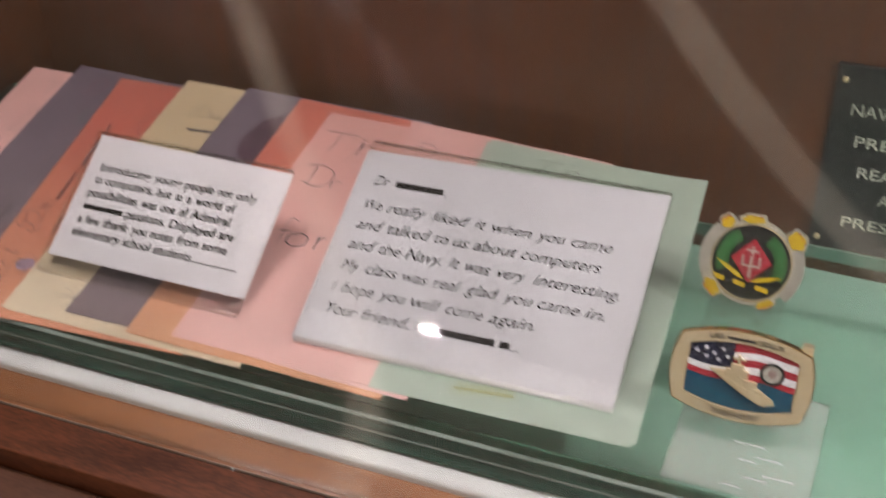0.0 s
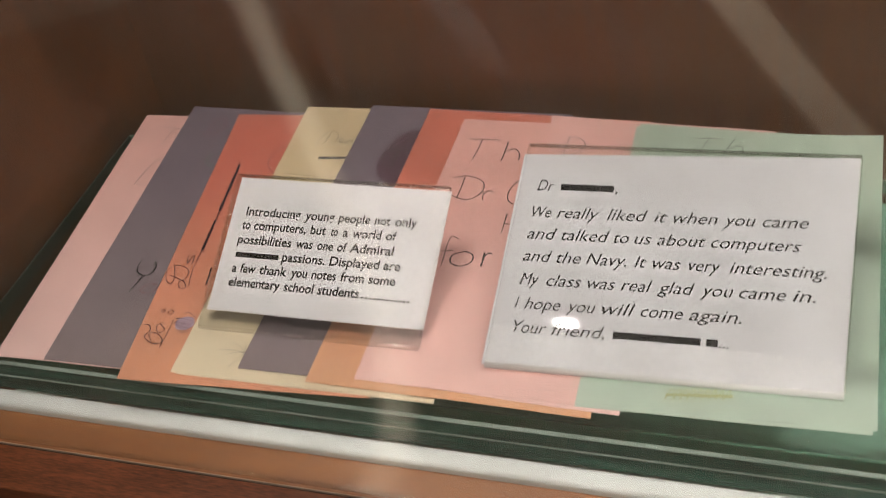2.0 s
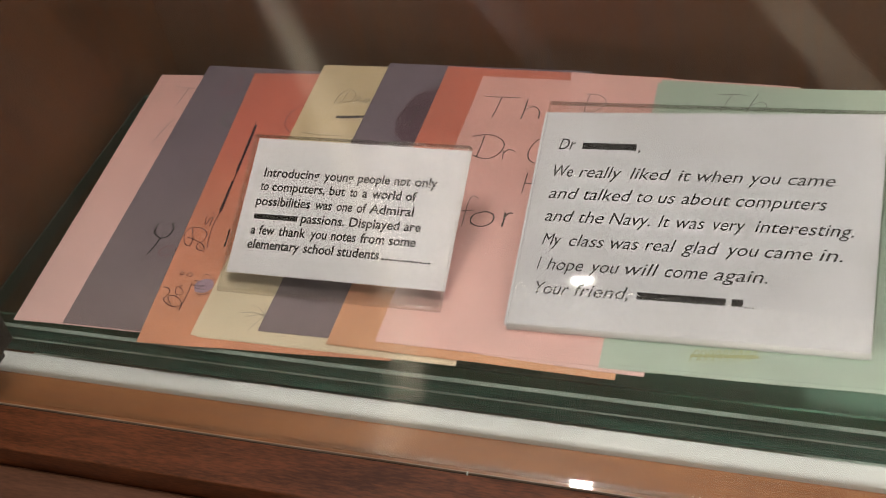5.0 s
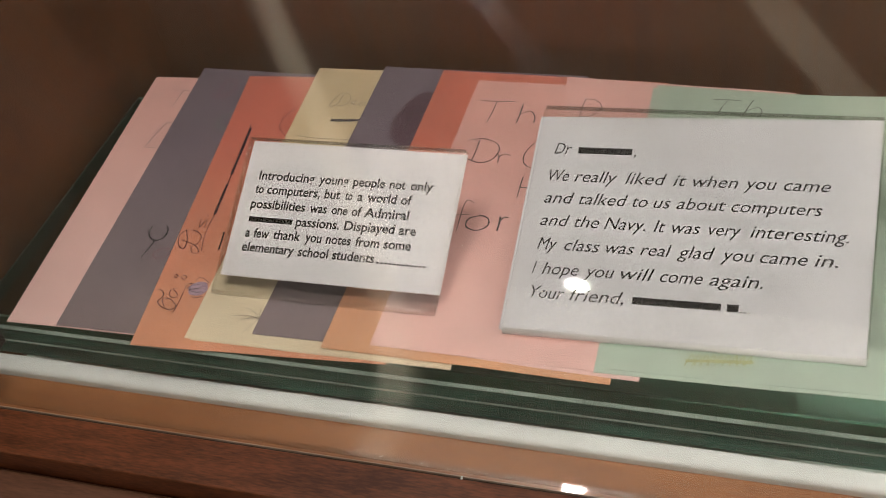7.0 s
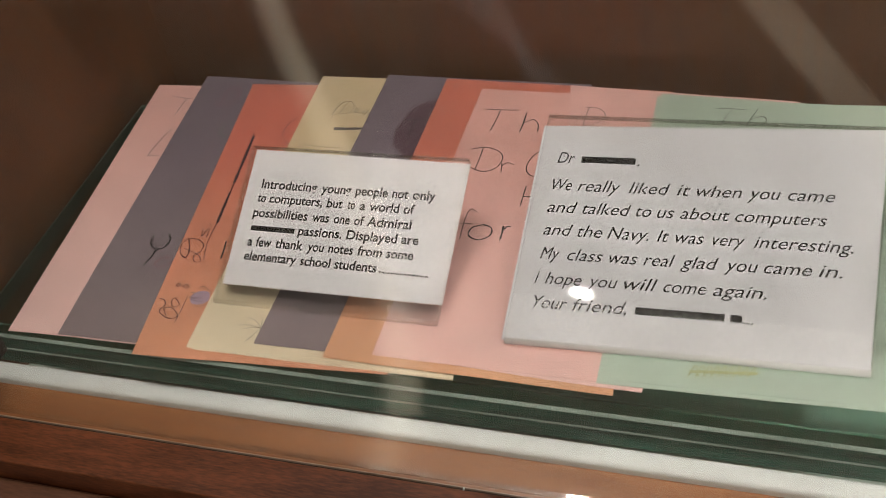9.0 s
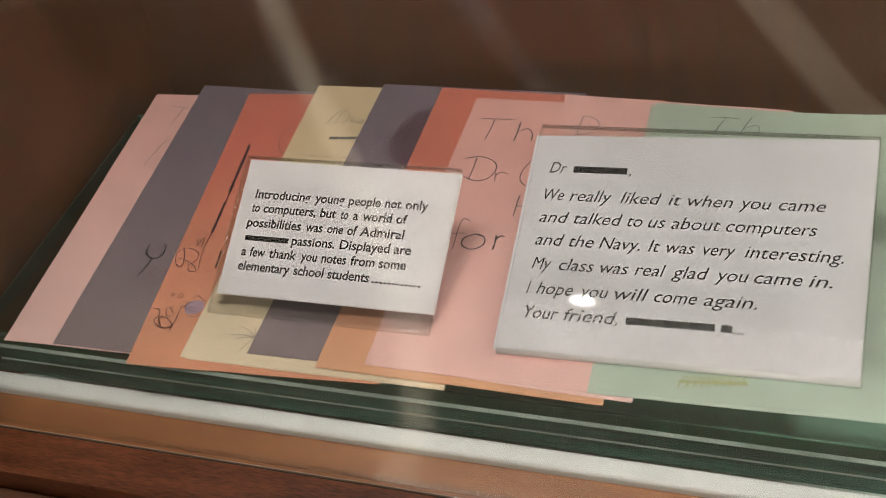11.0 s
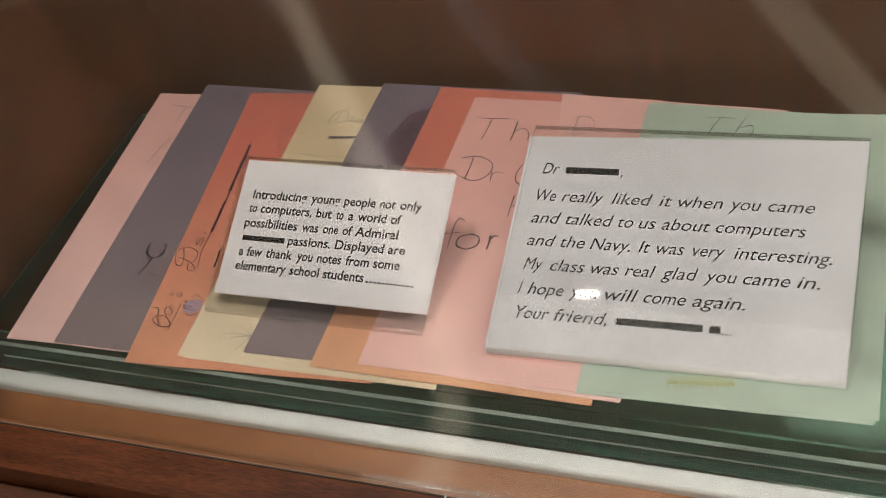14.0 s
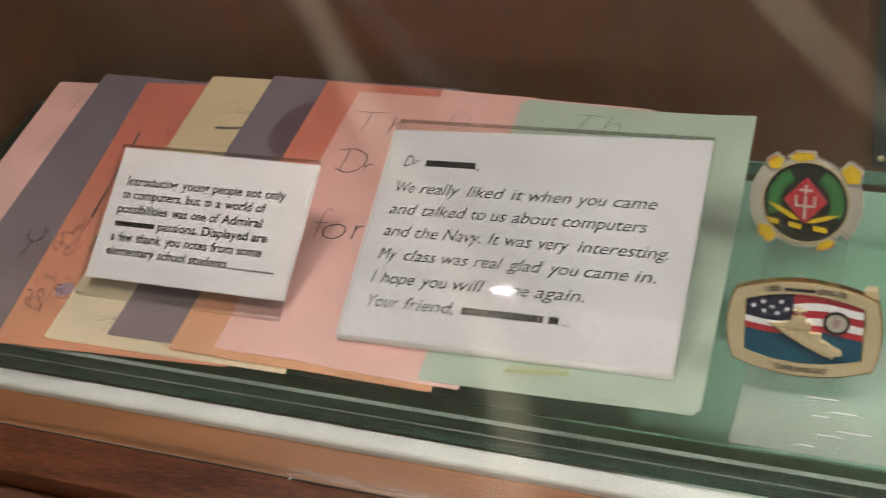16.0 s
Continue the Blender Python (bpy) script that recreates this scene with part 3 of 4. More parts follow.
draw("orange_a", PEN, (0.099, 0.159, 0.107, 0.144, 0.108, 0.134, 0.101, 0.138, 0.096, 0.150, 0.100, 0.158, 0.110, 0.158, 0.118, 0.152, 0.119, 0.143, 0.115, 0.137, 0.119, 0.130, 0.125, 0.131, 0.118, 0.139, 0.101, 0.145), 0.0011, "pen_stroke")
draw("orange_a", PEN, (0.107, 0.174, 0.111, 0.163, 0.112, 0.172, 0.114, 0.173, 0.116, 0.162), 0.001, "pen_stroke")
draw("orange_a", PEN, (0.111, 0.180, 0.113, 0.179, 0.111, 0.181), 0.001, "pen_stroke")
draw("orange_a", PEN, (0.127, 0.133, 0.120, 0.158, 0.117, 0.189), 0.0009, "pen_stroke")
draw("orange_a", INK, (0.138, 0.160, 0.141, 0.148, 0.143, 0.137), 0.0022, "pen_stroke")
draw("orange_a", PEN, (0.135, 0.086, 0.138, 0.091, 0.134, 0.092, 0.145, 0.092), 0.0008, "pen_stroke")
draw("orange_a", PEN, (0.135, 0.086, 0.147, 0.087, 0.138, 0.084, 0.150, 0.082), 0.0008, "pen_stroke")
draw("orange_a", PEN, (0.143, 0.077, 0.149, 0.076, 0.155, 0.079), 0.0008, "pen_stroke")
draw("orange_a", PEN, (0.139, 0.097, 0.143, 0.101, 0.153, 0.095), 0.0008, "pen_stroke")
for y0, y1 in ((0.182, 0.226), (0.240, 0.312)):
    ob_, s_ = NOTES["orange_a"]
    bar = ribbon(bmesh.new(), [Vector((0.121 - 0.15 * (y - 0.16), y)) for y in np.linspace(y0, y1, 9)], 0.0036, lambda p, q: s_.height(p, q) + 0.0005)
    part("lettering", bar, PEN, ob_)
draw("orange_a", PEN, (0.117, 0.189, 0.110, 0.235, 0.096, 0.318), 0.0009)
draw("orange_a", PEN, (0.134, 0.348, 0.127, 0.332, 0.129, 0.315, 0.141, 0.302), 0.0008)
blot("orange_a", LILAC, 0.146, 0.087, 0.009, 0.009, 0.4)
draw("cream_a", PENCIL, (0.177, 0.372, 0.176, 0.357, 0.173, 0.354, 0.169, 0.353, 0.169, 0.362, 0.173, 0.373, 0.181, 0.375, 0.187, 0.367, 0.185, 0.357, 0.177, 0.355), 0.0009, "pen_stroke")
draw("cream_a", PENCIL, (0.191, 0.358, 0.194, 0.363, 0.191, 0.365, 0.191, 0.359, 0.198, 0.358, 0.201, 0.362), 0.0009, "pen_stroke")
draw("cream_a", PENCIL, (0.202, 0.364, 0.199, 0.359, 0.203, 0.356, 0.204, 0.363, 0.207, 0.356, 0.210, 0.361), 0.0009, "pen_stroke")
draw("cream_a", PENCIL, (0.152, 0.304, 0.176, 0.302, 0.211, 0.303), 0.0007, "pen_stroke")
draw("cream_a", PENCIL, (0.179, 0.331, 0.194, 0.332, 0.209, 0.334), 0.005, "lettering")
for dx, dy in ((-0.024, 0.0), (-0.018, 0.010), (-0.006, 0.013), (-0.008, -0.018), (-0.016, -0.004)):
    draw("cream_a", PENCIL, (0.218, 0.060, 0.218 + dx * 0.5, 0.062 + dy * 0.6, 0.218 + dx, 0.060 + dy), 0.0006)
blot("purple_b", PLUM, 0.274, 0.340, 0.031, 0.044)
write("purple_b", "T", INK, 0.250, 0.322, 0.029, 3, 0.75, 0.0020)
write("orange_b", "Fr", PENCIL, 0.281, 0.402, 0.010, -6, 0.7, 0.0006)
draw("pink_b", PENCIL, (0.330, 0.311, 0.344, 0.315, 0.358, 0.310, 0.364, 0.300, 0.361, 0.286, 0.350, 0.280, 0.336, 0.285), 0.0014, "pen_stroke")
draw("pink_b", PENCIL, (0.341, 0.312, 0.342, 0.297, 0.342, 0.283), 0.0014, "pen_stroke")
draw("pink_b", PENCIL, (0.365, 0.294, 0.368, 0.281), 0.0013, "pen_stroke")
draw("pink_b", PENCIL, (0.366, 0.289, 0.370, 0.295, 0.377, 0.293), 0.0013, "pen_stroke")
draw("pink_b", PENCIL, (0.324, 0.373, 0.339, 0.373, 0.359, 0.374), 0.0013, "pen_stroke")
draw("pink_b", PENCIL, (0.341, 0.372, 0.341, 0.356, 0.340, 0.341), 0.0013, "pen_stroke")
draw("pink_b", PENCIL, (0.368, 0.371, 0.369, 0.355, 0.369, 0.341), 0.0016, "pen_stroke")
draw("pink_b", PENCIL, (0.369, 0.354, 0.377, 0.361, 0.384, 0.354, 0.386, 0.343), 0.0014, "pen_stroke")
write("pink_b", "C", PENCIL, 0.389, 0.278, 0.034, 4, 0.6, 0.0013)
write("pink_b", "H", PENCIL, 0.397, 0.236, 0.028, 4, 0.6, 0.0014)
write("pink_b", "f", PENCIL, 0.350, 0.187, 0.038, 6, 0.60, 0.0011)
write("pink_b", "o", PENCIL, 0.362, 0.188, 0.034, 6, 0.85, 0.0018)
write("pink_b", "r", PENCIL, 0.391, 0.191, 0.034, 6, 0.55, 0.0020)
write("pink_c", "D", PENCIL, 0.424, 0.356, 0.028, 0, 0.8, 0.0010)
write("mint_a", "Th", PENCIL, 0.540, 0.366, 0.026, 2, 1.05, 0.0010, 0.3)
draw("mint_a", PENCIL, (0.632, 0.368, 0.638, 0.377), 0.0010)
draw("mint_a", PENCIL, (0.641, 0.368, 0.647, 0.377), 0.0010)
for k in range(9):
    draw("mint_a", YELLOW_CRAYON, (0.580 + 0.0055 * k, 0.060 + 0.0009 * k, 0.584 + 0.0055 * k, 0.073 + 0.0007 * k, 0.588 + 0.0050 * k, 0.062 + 0.0009 * k), 0.0013)
draw("mint_a", YELLOW_CRAYON, (0.580, 0.066, 0.605, 0.069, 0.631, 0.072), 0.004)

# ---- the two sign holders with their printed cards ----


def frame_at(x, y, z, turn, tilt):
    return pose(x, y, z, 0, 0, turn) @ pose(0, 0, 0, tilt, 0, 0)


def sign_holder(m, width, height, label, lip, bend):
    """A bent clear acrylic holder: front sheet, back sheet, rounded foot, and a leg behind that props it."""
    ob = thing("sign_holder", m, label, "sign holder", "sign holders")
    part("front_sheet", boxed(0, width, 0.001, height, 0.0016, 0.0030, bevel=0.0004), ACRYLIC, ob).visible_shadow = False
    part("back_sheet", boxed(0, width, 0.001, height, -0.0016, -0.0002, bevel=0.0004), ACRYLIC, ob).visible_shadow = False
    bm = bmesh.new()
    prof = [(lip * math.cos(a) - 0.0, 0.0008 + 0.0032 * math.sin(a)) for a in np.linspace(-math.pi / 2, math.pi / 2, 9)]
    rows = [[bm.verts.new((x, -c + 0.001, s)) for c, s in prof] for x in (0, width)]
    for i in range(len(prof) - 1):
        bm.faces.new((rows[0][i], rows[1][i], rows[1][i + 1], rows[0][i + 1]))
    for r in rows:
        bm.faces.new(r)
    part("foot_bend", bm, bend, ob, "rounded bright acrylic bend", smooth=True).visible_shadow = False
    for nm, a in (("top_rim", (0, width, height, height + 0.0011, -0.0018, 0.0032)), ("side_rim", (-0.0011, 0, 0.001, height, -0.0018, 0.0032)), ("side_rim", (width, width + 0.0011, 0.001, height, -0.0018, 0.0032))):
        part(nm, boxed(*a, bevel=0.0003), ACRYLIC_EDGE if nm == "top_rim" else ACRYLIC_RIM, ob).visible_shadow = False
    return ob


def printed_card(m, x0, x1, y0, y1, lines, label, skew=0.0, sheet=CARD):
    ob = thing("printed_card", m, label, "sign", "printed cards")
    bm = boxed(x0, x1, y0, y1, 0.0003, 0.0006)
    for v in bm.verts:
        if v.co.y > (y0 + y1) / 2:
            v.co.y += skew * (v.co.x - x0)
    part("sheet", bm, sheet, ob)
    for x, y, width, turn, size, shear, bold, segs in lines:
        bm = written_line(segs, size, width, shear, bold)
        bmesh.ops.transform(bm, matrix=pose(x, y, 0.00075, 0, 0, turn), verts=bm.verts)
        part("lettering", bm, INK, ob)
    return ob


BIG = frame_at(0.4321, 0.0740, 1.0076, 1.76, 19.5)
sign_holder(BIG, 0.2790, 0.2115, "large clear acrylic sign holder leaning on the notes", 0.0042, PALE_HIGHLIGHT)
H = (0.0158, 0.26, 0.0)
printed_card(BIG, -0.0035, 0.2785, 0.0004, 0.2025, [
    (0.0140, 0.1660, 0.0700, 0.6, *H, (("Dr", 228, 298), (None, 318, 520), (",", 526, 536))),
    (0.0135, 0.1396, 0.2290, 0.6, *H, (("We", 208, 292), ("really", 310, 480), ("liked", 508, 668), ("it", 690, 745), ("when", 762, 935), ("you", 952, 1075), ("came", 1095, 1262))),
    (0.0133, 0.1183, 0.2245, 0.5, *H, (("and", 190, 312), ("talked", 328, 520), ("to", 535, 598), ("us", 615, 685), ("about", 702, 890), ("computers", 905, 1232))),
    (0.0136, 0.0969, 0.2460, 0.2, *H, (("and", 170, 285), ("the", 300, 398), ("Navy.", 413, 570), ("It", 595, 642), ("was", 660, 768), ("very", 792, 912), ("interesting.", 940, 1278))),
    (0.0150, 0.0748, 0.2380, 0.3, *H, (("My", 162, 240), ("class", 265, 402), ("was", 420, 530), ("real", 548, 665), ("glad", 683, 820), ("you", 838, 960), ("came", 975, 1145), ("in.", 1162, 1242))),
    (0.0147, 0.0524, 0.1840, 0.3, *H, (("I", 148, 160), ("hope", 185, 325), ("you", 342, 455), ("will", 472, 598), ("come", 615, 770), ("again.", 788, 972))),
    (0.0166, 0.0306, 0.1745, 0.1, *H, (("Your", 138, 270), ("friend,", 285, 488), (None, 512, 825), (None, 845, 885), ("...", 890, 925))),
], "large white card with handwriting-style print in a clear holder", 0.030)

SMALL = frame_at(0.1651, 0.0813, 1.0066, 0.68, 26)
sign_holder(SMALL, 0.2050, 0.1470, "small clear acrylic sign holder leaning on the notes", 0.0030, BEND_CLEAR)
S = (0.0122, 0.0, 0.00026)
printed_card(SMALL, 0.0030, 0.2065, 0.0165, 0.1455, [
    (0.0166, 0.1085, 0.1650, -0.1, *S, (("Introducing", 85, 390), ("young", 410, 572), ("people", 590, 762), ("not", 780, 868), ("only", 885, 1000))),
    (0.0160, 0.0953, 0.1490, -0.3, *S, (("to", 68, 118), ("computers,", 132, 422), ("but", 440, 528), ("to", 548, 592), ("a", 612, 640), ("world", 662, 818), ("of", 836, 890))),
    (0.0153, 0.0810, 0.1500, -0.2, *S, (("possibilities", 45, 348), ("was", 368, 465), ("one", 485, 575), ("of", 592, 648), ("Admiral", 660, 890))),
    (0.0167, 0.0670, 0.1580, 0.0, *S, ((None, 32, 270), ("passions.", 290, 528), ("Displayed", 548, 815), ("are", 832, 920))),
    (0.0169, 0.0535, 0.1560, -0.1, *S, (("a", 12, 38), ("few", 58, 148), ("thank", 165, 320), ("you", 340, 432), ("notes", 452, 588), ("from", 606, 738), ("some", 755, 895))),
    (0.0170, 0.0402, 0.1725, -0.4, *S, (("elementary", 0, 288), ("school", 305, 470), ("students", 487, 712), ("............", 718, 972))),
], "small white card with bold serif-like print in a clear holder", -0.006, WHITE_CARD)

# ---- medallion and buckle on clear easels ----


def easel(m, width, height, label, base, steps):
    """A clear easel: back rest, two lips and a flat base; steps counts the pale bars that draw glints on it."""
    ob = thing("display_easel", m, label, "easel", "clear easels")
    w = width / 2
    back = m.inverted()

    def level(name, mat, *a):
        bm = boxed(*a, bevel=0.0004)
        bmesh.ops.transform(bm, matrix=back, verts=bm.verts)
        part(name, bm, mat, ob).visible_shadow = False

    part("back_rest", boxed(-w, w, -height / 2, height / 2, -0.0050, -0.0028, bevel=0.0006), ACRYLIC, ob).visible_shadow = False
    for s in (-1, 1):
        part("lip", boxed(s * w * 0.6 - 0.004, s * w * 0.6 + 0.004, -height / 2 - 0.003, -height / 2 - 0.0005, -0.003, 0.007, bevel=0.0006), ACRYLIC, ob).visible_shadow = False
    x0, x1, y0, y1 = base
    level("base", SHEEN_ACRYLIC if steps > 1 else ACRYLIC, x0, x1, y0, y1, 1.0005, 1.0030)
    # Short pale bars are laid here as the broken glints on the base.
    for k in range(steps):
        y = y0 + 0.006 + 0.0085 * k + 0.003 * (k % 2)
        a = x0 + (x1 - x0) * (0.42 + 0.06 * (k * 2 % 5))
        level("painted_glint", PALE_HIGHLIGHT, a, a + (x1 - x0) * (0.12 + 0.05 * (k % 3)), y, y + 0.0008, 1.0032, 1.0040)
    for x in (x0, x1):
        level("side_edge", ACRYLIC_RIM, x - 0.0006, x + 0.0006, y0, y1, 1.0006, 1.0034)
    return ob


COIN = frame_at(0.785, 0.237, 1.060, 0, 66)
easel(COIN @ pose(0, -0.006, 0), 0.05, 0.085, "small clear acrylic easel holding the round medallion", (0.755, 0.815, 0.205, 0.275), 1)
medal = thing("medallion", COIN, "round enamelled medallion with a silver rim and red diamond", "medallion")
part("disc", prism(circle(0.0330), -0.0015, 0.0010), E_BLACK, medal)
part("rim", ring(circle(0.0372, 64), circle(0.0338, 64), -0.0020, 0.0022), SILVER, medal, "worn silver rim")
part("inner_rim", ring(circle(0.0340, 64), circle(0.0326, 64), 0.001, 0.0030), GOLD, medal)
for a0, a1 in ((140, 214), (-40, 26)):
    o = [(r * math.cos(radians(a)), r * math.sin(radians(a))) for r, seq in ((0.0438, np.linspace(a0, a1, 16)), (0.0365, np.linspace(a1, a0, 16))) for a in seq]
    part("side_arc", prism(o, -0.0018, 0.0020, 0.0005), SILVER, medal, "broad pale silver arc with small marks")
for a0, a1 in ((118, 205), (-25, 62)):
    o = [(r * math.cos(radians(a)), r * math.sin(radians(a))) for r, seq in ((0.0298, np.linspace(a0, a1, 14)), (0.0190, np.linspace(a1, a0, 14))) for a in seq]
    part("leaf_field", prism(o, 0.001, 0.0018, 0.0003), E_GREEN, medal, "green enamel field")
for s_ in (-1, 1):
    for k in range(7):
        a = radians(90 + s_ * (36 + 11 * k))
        cx, cy = 0.0255 * math.cos(a), 0.0255 * math.sin(a)
        o = [(cx + 0.0052 * math.cos(b) * math.cos(a + s_ * 0.9) - 0.0017 * math.sin(b) * math.sin(a + s_ * 0.9), cy + 0.0052 * math.cos(b) * math.sin(a + s_ * 0.9) + 0.0017 * math.sin(b) * math.cos(a + s_ * 0.9)) for b in np.linspace(0, 2 * math.pi, 11)[:-1]]
        part("leaf", prism(o, 0.0016, 0.0028, 0.0003), E_LEAF, medal)
part("diamond", prism([(0, 0.0212), (0.0172, 0.002), (0, -0.0178), (-0.0172, 0.002)], 0.0016, 0.0030, 0.0005), E_RED, medal, "red enamel diamond")
for bx in ((-0.0012, 0.0012, -0.013, 0.006), (-0.008, 0.008, -0.0035, -0.0015), (-0.008, -0.0062, -0.002, 0.006), (0.0062, 0.008, -0.002, 0.006), (-0.005, 0.005, 0.0095, 0.0115), (-0.001, 0.001, 0.007, 0.015)):
    part("crest", boxed(*bx, 0.0028, 0.0038, bevel=0.0004), SILVER, medal, "raised silver crest")
for (ax, ay), (bx, by) in (((-0.0290, -0.0010), (-0.0040, -0.0150)), ((0.0270, -0.0080), (0.0020, -0.0160))):
    d = Vector((bx - ax, by - ay)).normalized()
    side = Vector((-d.y, d.x))
    o = [(ax + (bx - ax) * f + side.x * w, ay + (by - ay) * f + side.y * w) for f, w in ((0, 0), (0.35, 0.0017), (0.8, 0.0019), (1, 0), (0.8, -0.0019), (0.35, -0.0017))]
    part("scroll", prism(o, 0.0016, 0.0034), E_YELLOW, medal, "yellow enamel scroll")
for x, y, w in ((-0.0245, -0.0175, 0.010), (-0.0070, -0.0198, 0.010), (0.0125, -0.0215, 0.011)):
    part("chequer", prism([(x - w / 2, y + 0.0030), (x - w / 2, y - 0.0010), (x + w / 2, y - 0.0026), (x + w / 2, y + 0.0014)], 0.001, 0.0022), E_YELLOW, medal)
for ang, far, wide, deep in ((128, 0.0405, 0.0072, 0.0062), (96, 0.0382, 0.0115, 0.0040), (38, 0.0430, 0.0098, 0.0082), (223, 0.0398, 0.0100, 0.0064), (-62, 0.0378, 0.0088, 0.0040)):
    a = radians(ang)
    cx, cy = far * math.cos(a), far * math.sin(a)
    tx, ty = -math.sin(a), math.cos(a)
    o = []
    for i in range(30):
        b = 2 * math.pi * i / 30
        rr = 0.84 + 0.24 * abs(math.sin(2.5 * b + ang))
        u, v = wide * rr * math.cos(b), deep * rr * math.sin(b)
        o.append((cx + u * tx + v * math.cos(a), cy + u * ty + v * math.sin(a)))
    orn = part("ornament", prism(o, -0.001, 0.0034), SILVER, medal, "silver rim ornament")
    inner = [(cx + (x - cx) * 0.80 - 0.0006 * math.cos(a), cy + (y - cy) * 0.80 - 0.0006 * math.sin(a)) for x, y in o]
    part("inlay", prism(inner, 0.0032, 0.0041), E_YELLOW, orn, "yellow enamel inlay")
    for k in (-0.5, 0.0, 0.5):
        q = (cx + k * wide * tx + 0.55 * deep * math.cos(a), cy + k * wide * ty + 0.55 * deep * math.sin(a))
        part("dot", prism(circle(0.0009, 8, *q), 0.004, 0.0046), E_RED, orn, "small red enamel dot")
for s, n in ((-1, 9), (1, 9)):
    for i in range(n):
        a = radians(180 + 24 - i * 5.6) if s < 0 else radians(-26 + i * 5.6)
        bm = boxed(-0.0009, 0.0009, -0.0018, 0.0018, 0.0018, 0.0026)
        bmesh.ops.transform(bm, matrix=pose(0.0402 * math.cos(a), 0.0402 * math.sin(a), 0, 0, 0, math.degrees(a) + 90), verts=bm.verts)
        part("rim_mark", bm, SILVER, medal)

BUCKLE = frame_at(0.8035, 0.106, 1.054, 1.5, 64) @ Matrix.Diagonal((0.94, 0.88, 0.94, 1))
easel(BUCKLE @ pose(0, -0.004, -0.001), 0.07, 0.080, "small clear acrylic easel holding the buckle", (0.762, 0.872, 0.034, 0.150), 6)


def barrel(w, h, bow_x, bow_y, n=14):
    """A rectangle with bowed sides."""
    o = []
    for (x0, y0), (x1, y1), (nx, ny) in (((-w, -h), (w, -h), (0, -bow_y)), ((w, -h), (w, h), (bow_x, 0)), ((w, h), (-w, h), (0, bow_y)), ((-w, h), (-w, -h), (-bow_x, 0))):
        for i in range(n):
            s = i / n
            k = 4 * s * (1 - s)
            o.append((x0 + (x1 - x0) * s + nx * k, y0 + (y1 - y0) * s + ny * k))
    return o


buckle = thing("belt_buckle", BUCKLE, "gold belt buckle with an enamelled flag and a gold ship", "belt buckle")
part("frame", ring(barrel(0.052, 0.030, 0.0055, 0.0105), barrel(0.0448, 0.0225, 0.0015, 0.0080), -0.003, 0.0035), GOLD, buckle, "broad polished gold frame")
part("edge_band", ring(barrel(0.0530, 0.0310, 0.0056, 0.0107), barrel(0.0505, 0.0285, 0.0053, 0.0102), -0.0055, 0.0022), GOLD_DARK, buckle, "dark polished gold edge")
part("back_plate", prism(barrel(0.050, 0.027, 0.005, 0.0095), -0.0028, 0.0006), GOLD, buckle)
INNER = lambda x: 0.0222 + 0.0080 * (1 - min(1, (x / 0.0448) ** 2))


def band(x0, x1, lo, hi, mat, name, z=0.0016, n=12):
    xs = np.linspace(x0, x1, n)
    cap = lambda x, v: max(-INNER(x) + 0.0004, min(INNER(x) - 0.0004, v))
    return part(name, prism([(x, cap(x, lo(x))) for x in xs] + [(x, cap(x, hi(x))) for x in xs[::-1]], 0.0004, z, 0.0002), mat, buckle)


wave = lambda c: (lambda x: c + 0.0022 * math.sin(x * 90 + 0.5))
band(-0.044, -0.008, wave(0.0075), lambda x: 0.03, E_NAVY, "star_field", 0.0018)
band(-0.008, 0.044, wave(0.0215), lambda x: 0.03, E_RED, "stripe")
band(-0.008, 0.044, wave(0.0150), wave(0.0214), E_WHITE, "stripe")
band(-0.008, 0.044, wave(0.0085), wave(0.0149), E_RED, "stripe")
band(-0.044, 0.044, wave(0.0020), lambda x: wave(0.0074 if x < -0.008 else 0.0084)(x), E_WHITE, "stripe", n=24)
band(-0.044, 0.044, wave(-0.0035), wave(0.0019), E_RED, "stripe", n=24)
band(-0.044, 0.044, lambda x: -0.03, wave(-0.0036), E_BLUE, "sea", 0.0014, n=24)
for x, y in ((-0.038, 0.017), (-0.031, 0.021), (-0.024, 0.017), (-0.017, 0.022), (-0.020, 0.012), (-0.030, 0.013), (-0.013, 0.016)):
    o = [(x + r * math.cos(a), y + r * math.sin(a)) for a, r in ((math.pi / 2 + i * math.pi / 5, 0.0024 if i % 2 == 0 else 0.001) for i in range(10))]
    part("star", prism(o, 0.0017, 0.0026), E_WHITE, buckle)
part("hull", prism([(-0.026, 0.0035), (-0.012, -0.006), (0.004, -0.015), (0.018, -0.0215), (0.030, -0.0190), (0.029, -0.0150), (0.014, -0.0065), (0.004, 0.001), (-0.008, 0.0045)], 0.0014, 0.0050, 0.0012), GOLD, buckle, "raised gold ship's hull")
for x0, x1, y0, y1, z in ((-0.013, 0.006, 0.001, 0.007, 0.006), (-0.009, 0.002, 0.006, 0.012, 0.0065), (-0.0045, -0.002, 0.011, 0.020, 0.005), (-0.0085, 0.0020, 0.0155, 0.017, 0.005), (0.004, 0.014, -0.006, -0.001, 0.006), (0.014, 0.019, -0.0105, -0.008, 0.006)):
    part("superstructure", boxed(x0, x1, y0, y1, 0.0014, z, bevel=0.0008), GOLD, buckle)
for k in range(7):
    x = -0.016 + 0.0062 * k
    part("deck_rib", boxed(x, x + 0.0022, -0.0035 - 0.0030 * k, 0.0005 - 0.0026 * k, 0.0048, 0.0060, bevel=0.0004), GOLD, buckle)
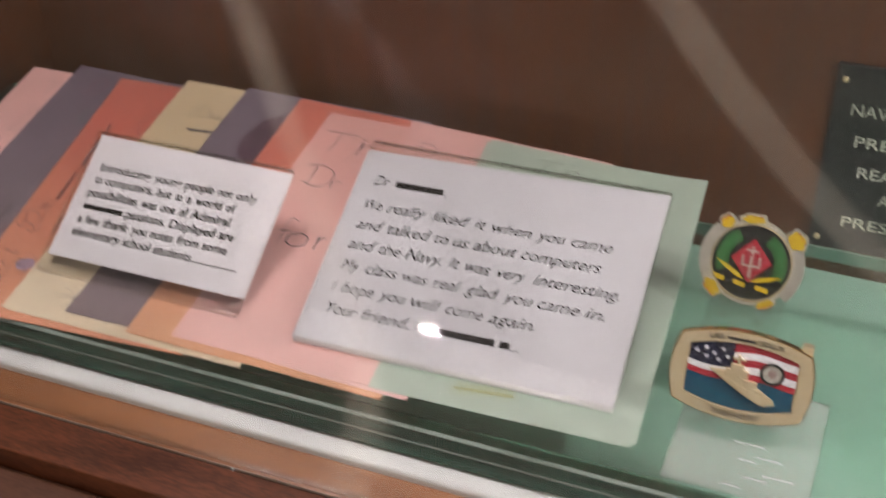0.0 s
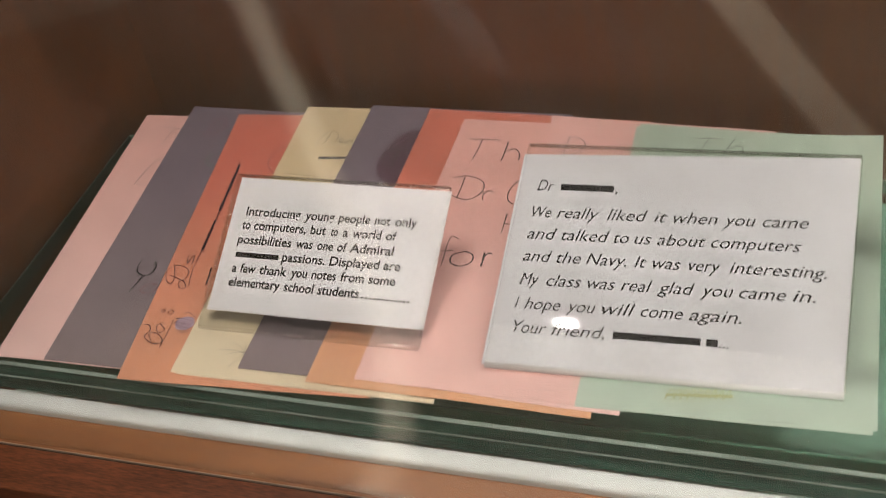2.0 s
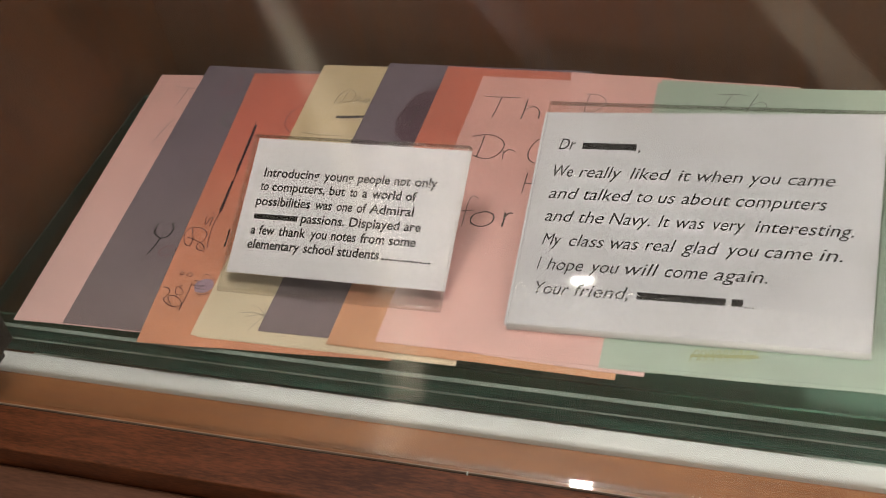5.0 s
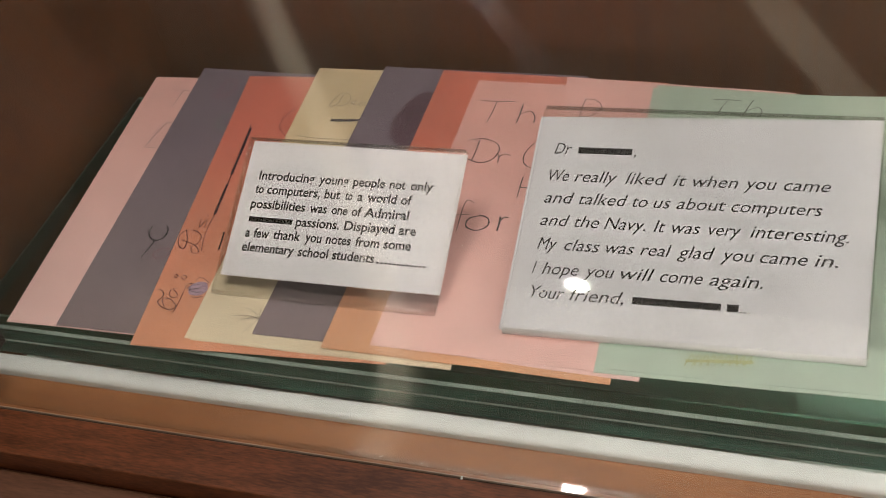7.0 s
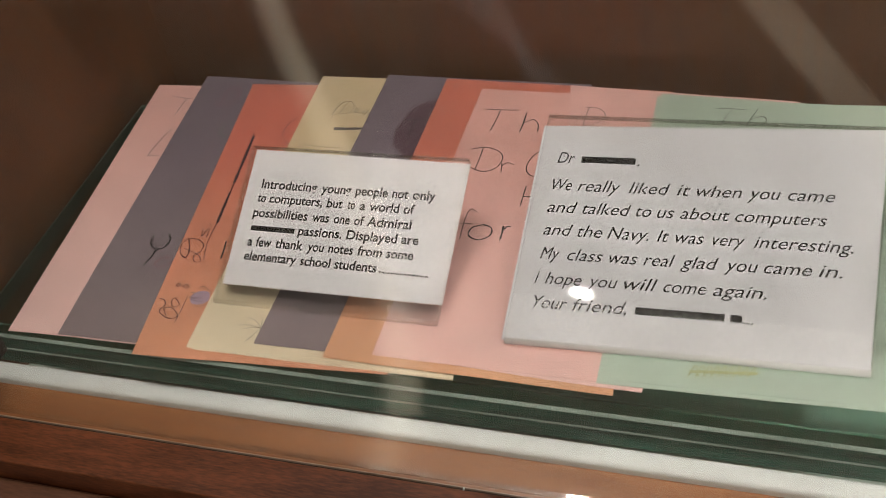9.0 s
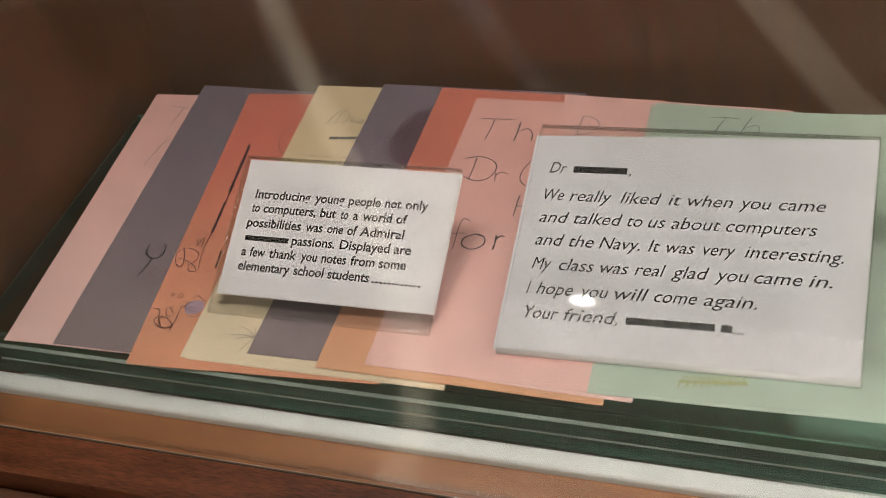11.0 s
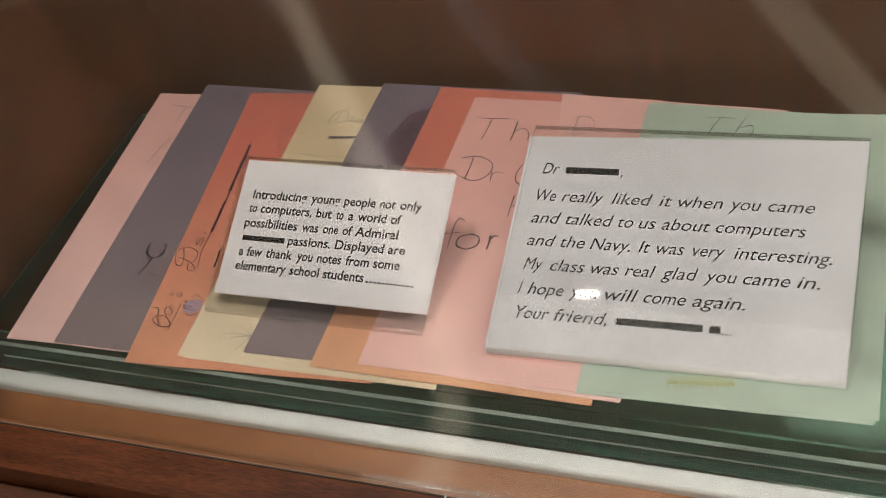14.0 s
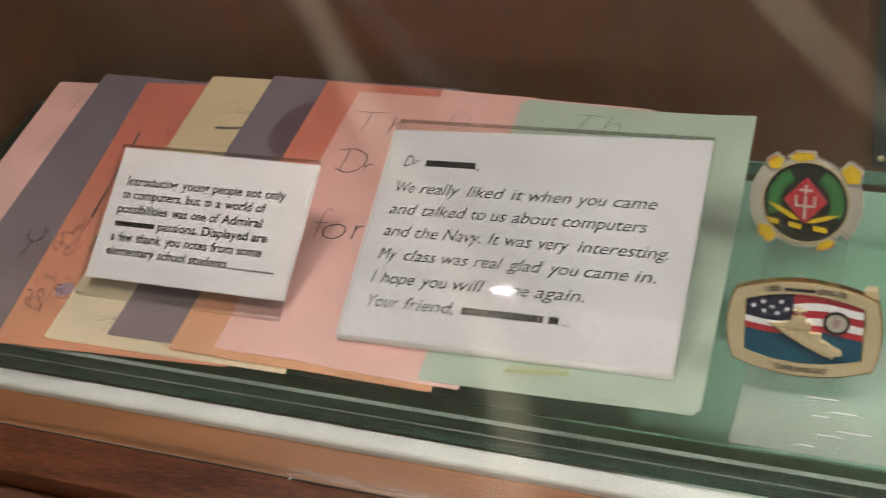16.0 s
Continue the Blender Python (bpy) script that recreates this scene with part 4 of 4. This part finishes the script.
for k in range(6):
    x, y = -0.040 + 0.0065 * k, -0.012 - 0.0018 * k
    part("wave", ribbon(bmesh.new(), smooth_line([(x, y), (x + 0.004, y - 0.0012), (x + 0.009, y - 0.0030), (x + 0.013, y - 0.0052)]), 0.0007, lambda p, q: 0.0018), E_TEAL, buckle)
part("seal", prism(circle(0.0095, 32, 0.0245, 0.0085), 0.0016, 0.0026, 0.0003), SILVER, buckle, "grey round seal")
part("seal_ring", ring(circle(0.0098, 32, 0.0245, 0.0085), circle(0.0078, 32, 0.0245, 0.0085), 0.0016, 0.0034), E_BLACK, buckle)
part("seal_shield", prism([(0.0215, 0.0115), (0.0215, 0.0075), (0.0245, 0.0040), (0.0275, 0.0075), (0.0275, 0.0115)][::-1], 0.0024, 0.0034), E_SEAL, buckle)
for segs, x, y, w in (((("USS", 0, 20), (None, 25, 62), ("DDG-70", 67, 100)), -0.030, 0.0312, 0.060), ((('"DARE AND DO"', 0, 1),), -0.020, -0.0352, 0.040)):
    bm = written_line(segs, 0.0062, w, 0, 0.00015)
    for v in bm.verts:
        u = (v.co.x + x) / 0.052
        v.co = Vector((v.co.x + x, v.co.y + y + (1 if y > 0 else -1) * 0.006 * (0.25 - u * u), 0.0040 + v.co.z))
    part("lettering", bm, INK, buckle)
part("clasp", boxed(0.043, 0.053, 0.030, 0.039, -0.012, 0.001, bevel=0.002, segments=3), GOLD, buckle, "gold clasp on the back")

# ---- the wall plaque ----
plaque = thing("wall_plaque", pose(0.815, 0.4485, 0.93, 90, 0, 0), "black plaque with pale lettering and brass pins on the wall", "plaque")
part("plate", boxed(0, 0.27, 0, 0.21, 0, 0.006, bevel=0.001), PLAQUE, plaque)
for x, y in ((0.008, 0.195), (0.008, 0.012), (0.262, 0.195), (0.262, 0.012)):
    part("pin", prism(circle(0.0032, 16, x, y), 0.006, 0.0085, 0.001), GOLD, plaque, "brass pin")
for y, x, word, w in ((0.158, 0.018, "NAVA", 0.045), (0.124, 0.026, "PRES", 0.043), (0.090, 0.034, "REAR", 0.046), (0.062, 0.058, "A", 0.010), (0.030, 0.028, "PRESE", 0.056)):
    bm = written_line(((word, 0, 1),), 0.0175, w, 0, 0.0002)
    bmesh.ops.translate(bm, verts=bm.verts, vec=(x, y, 0.0063))
    part("lettering", bm, SILVER, plaque, "pale engraved letters")
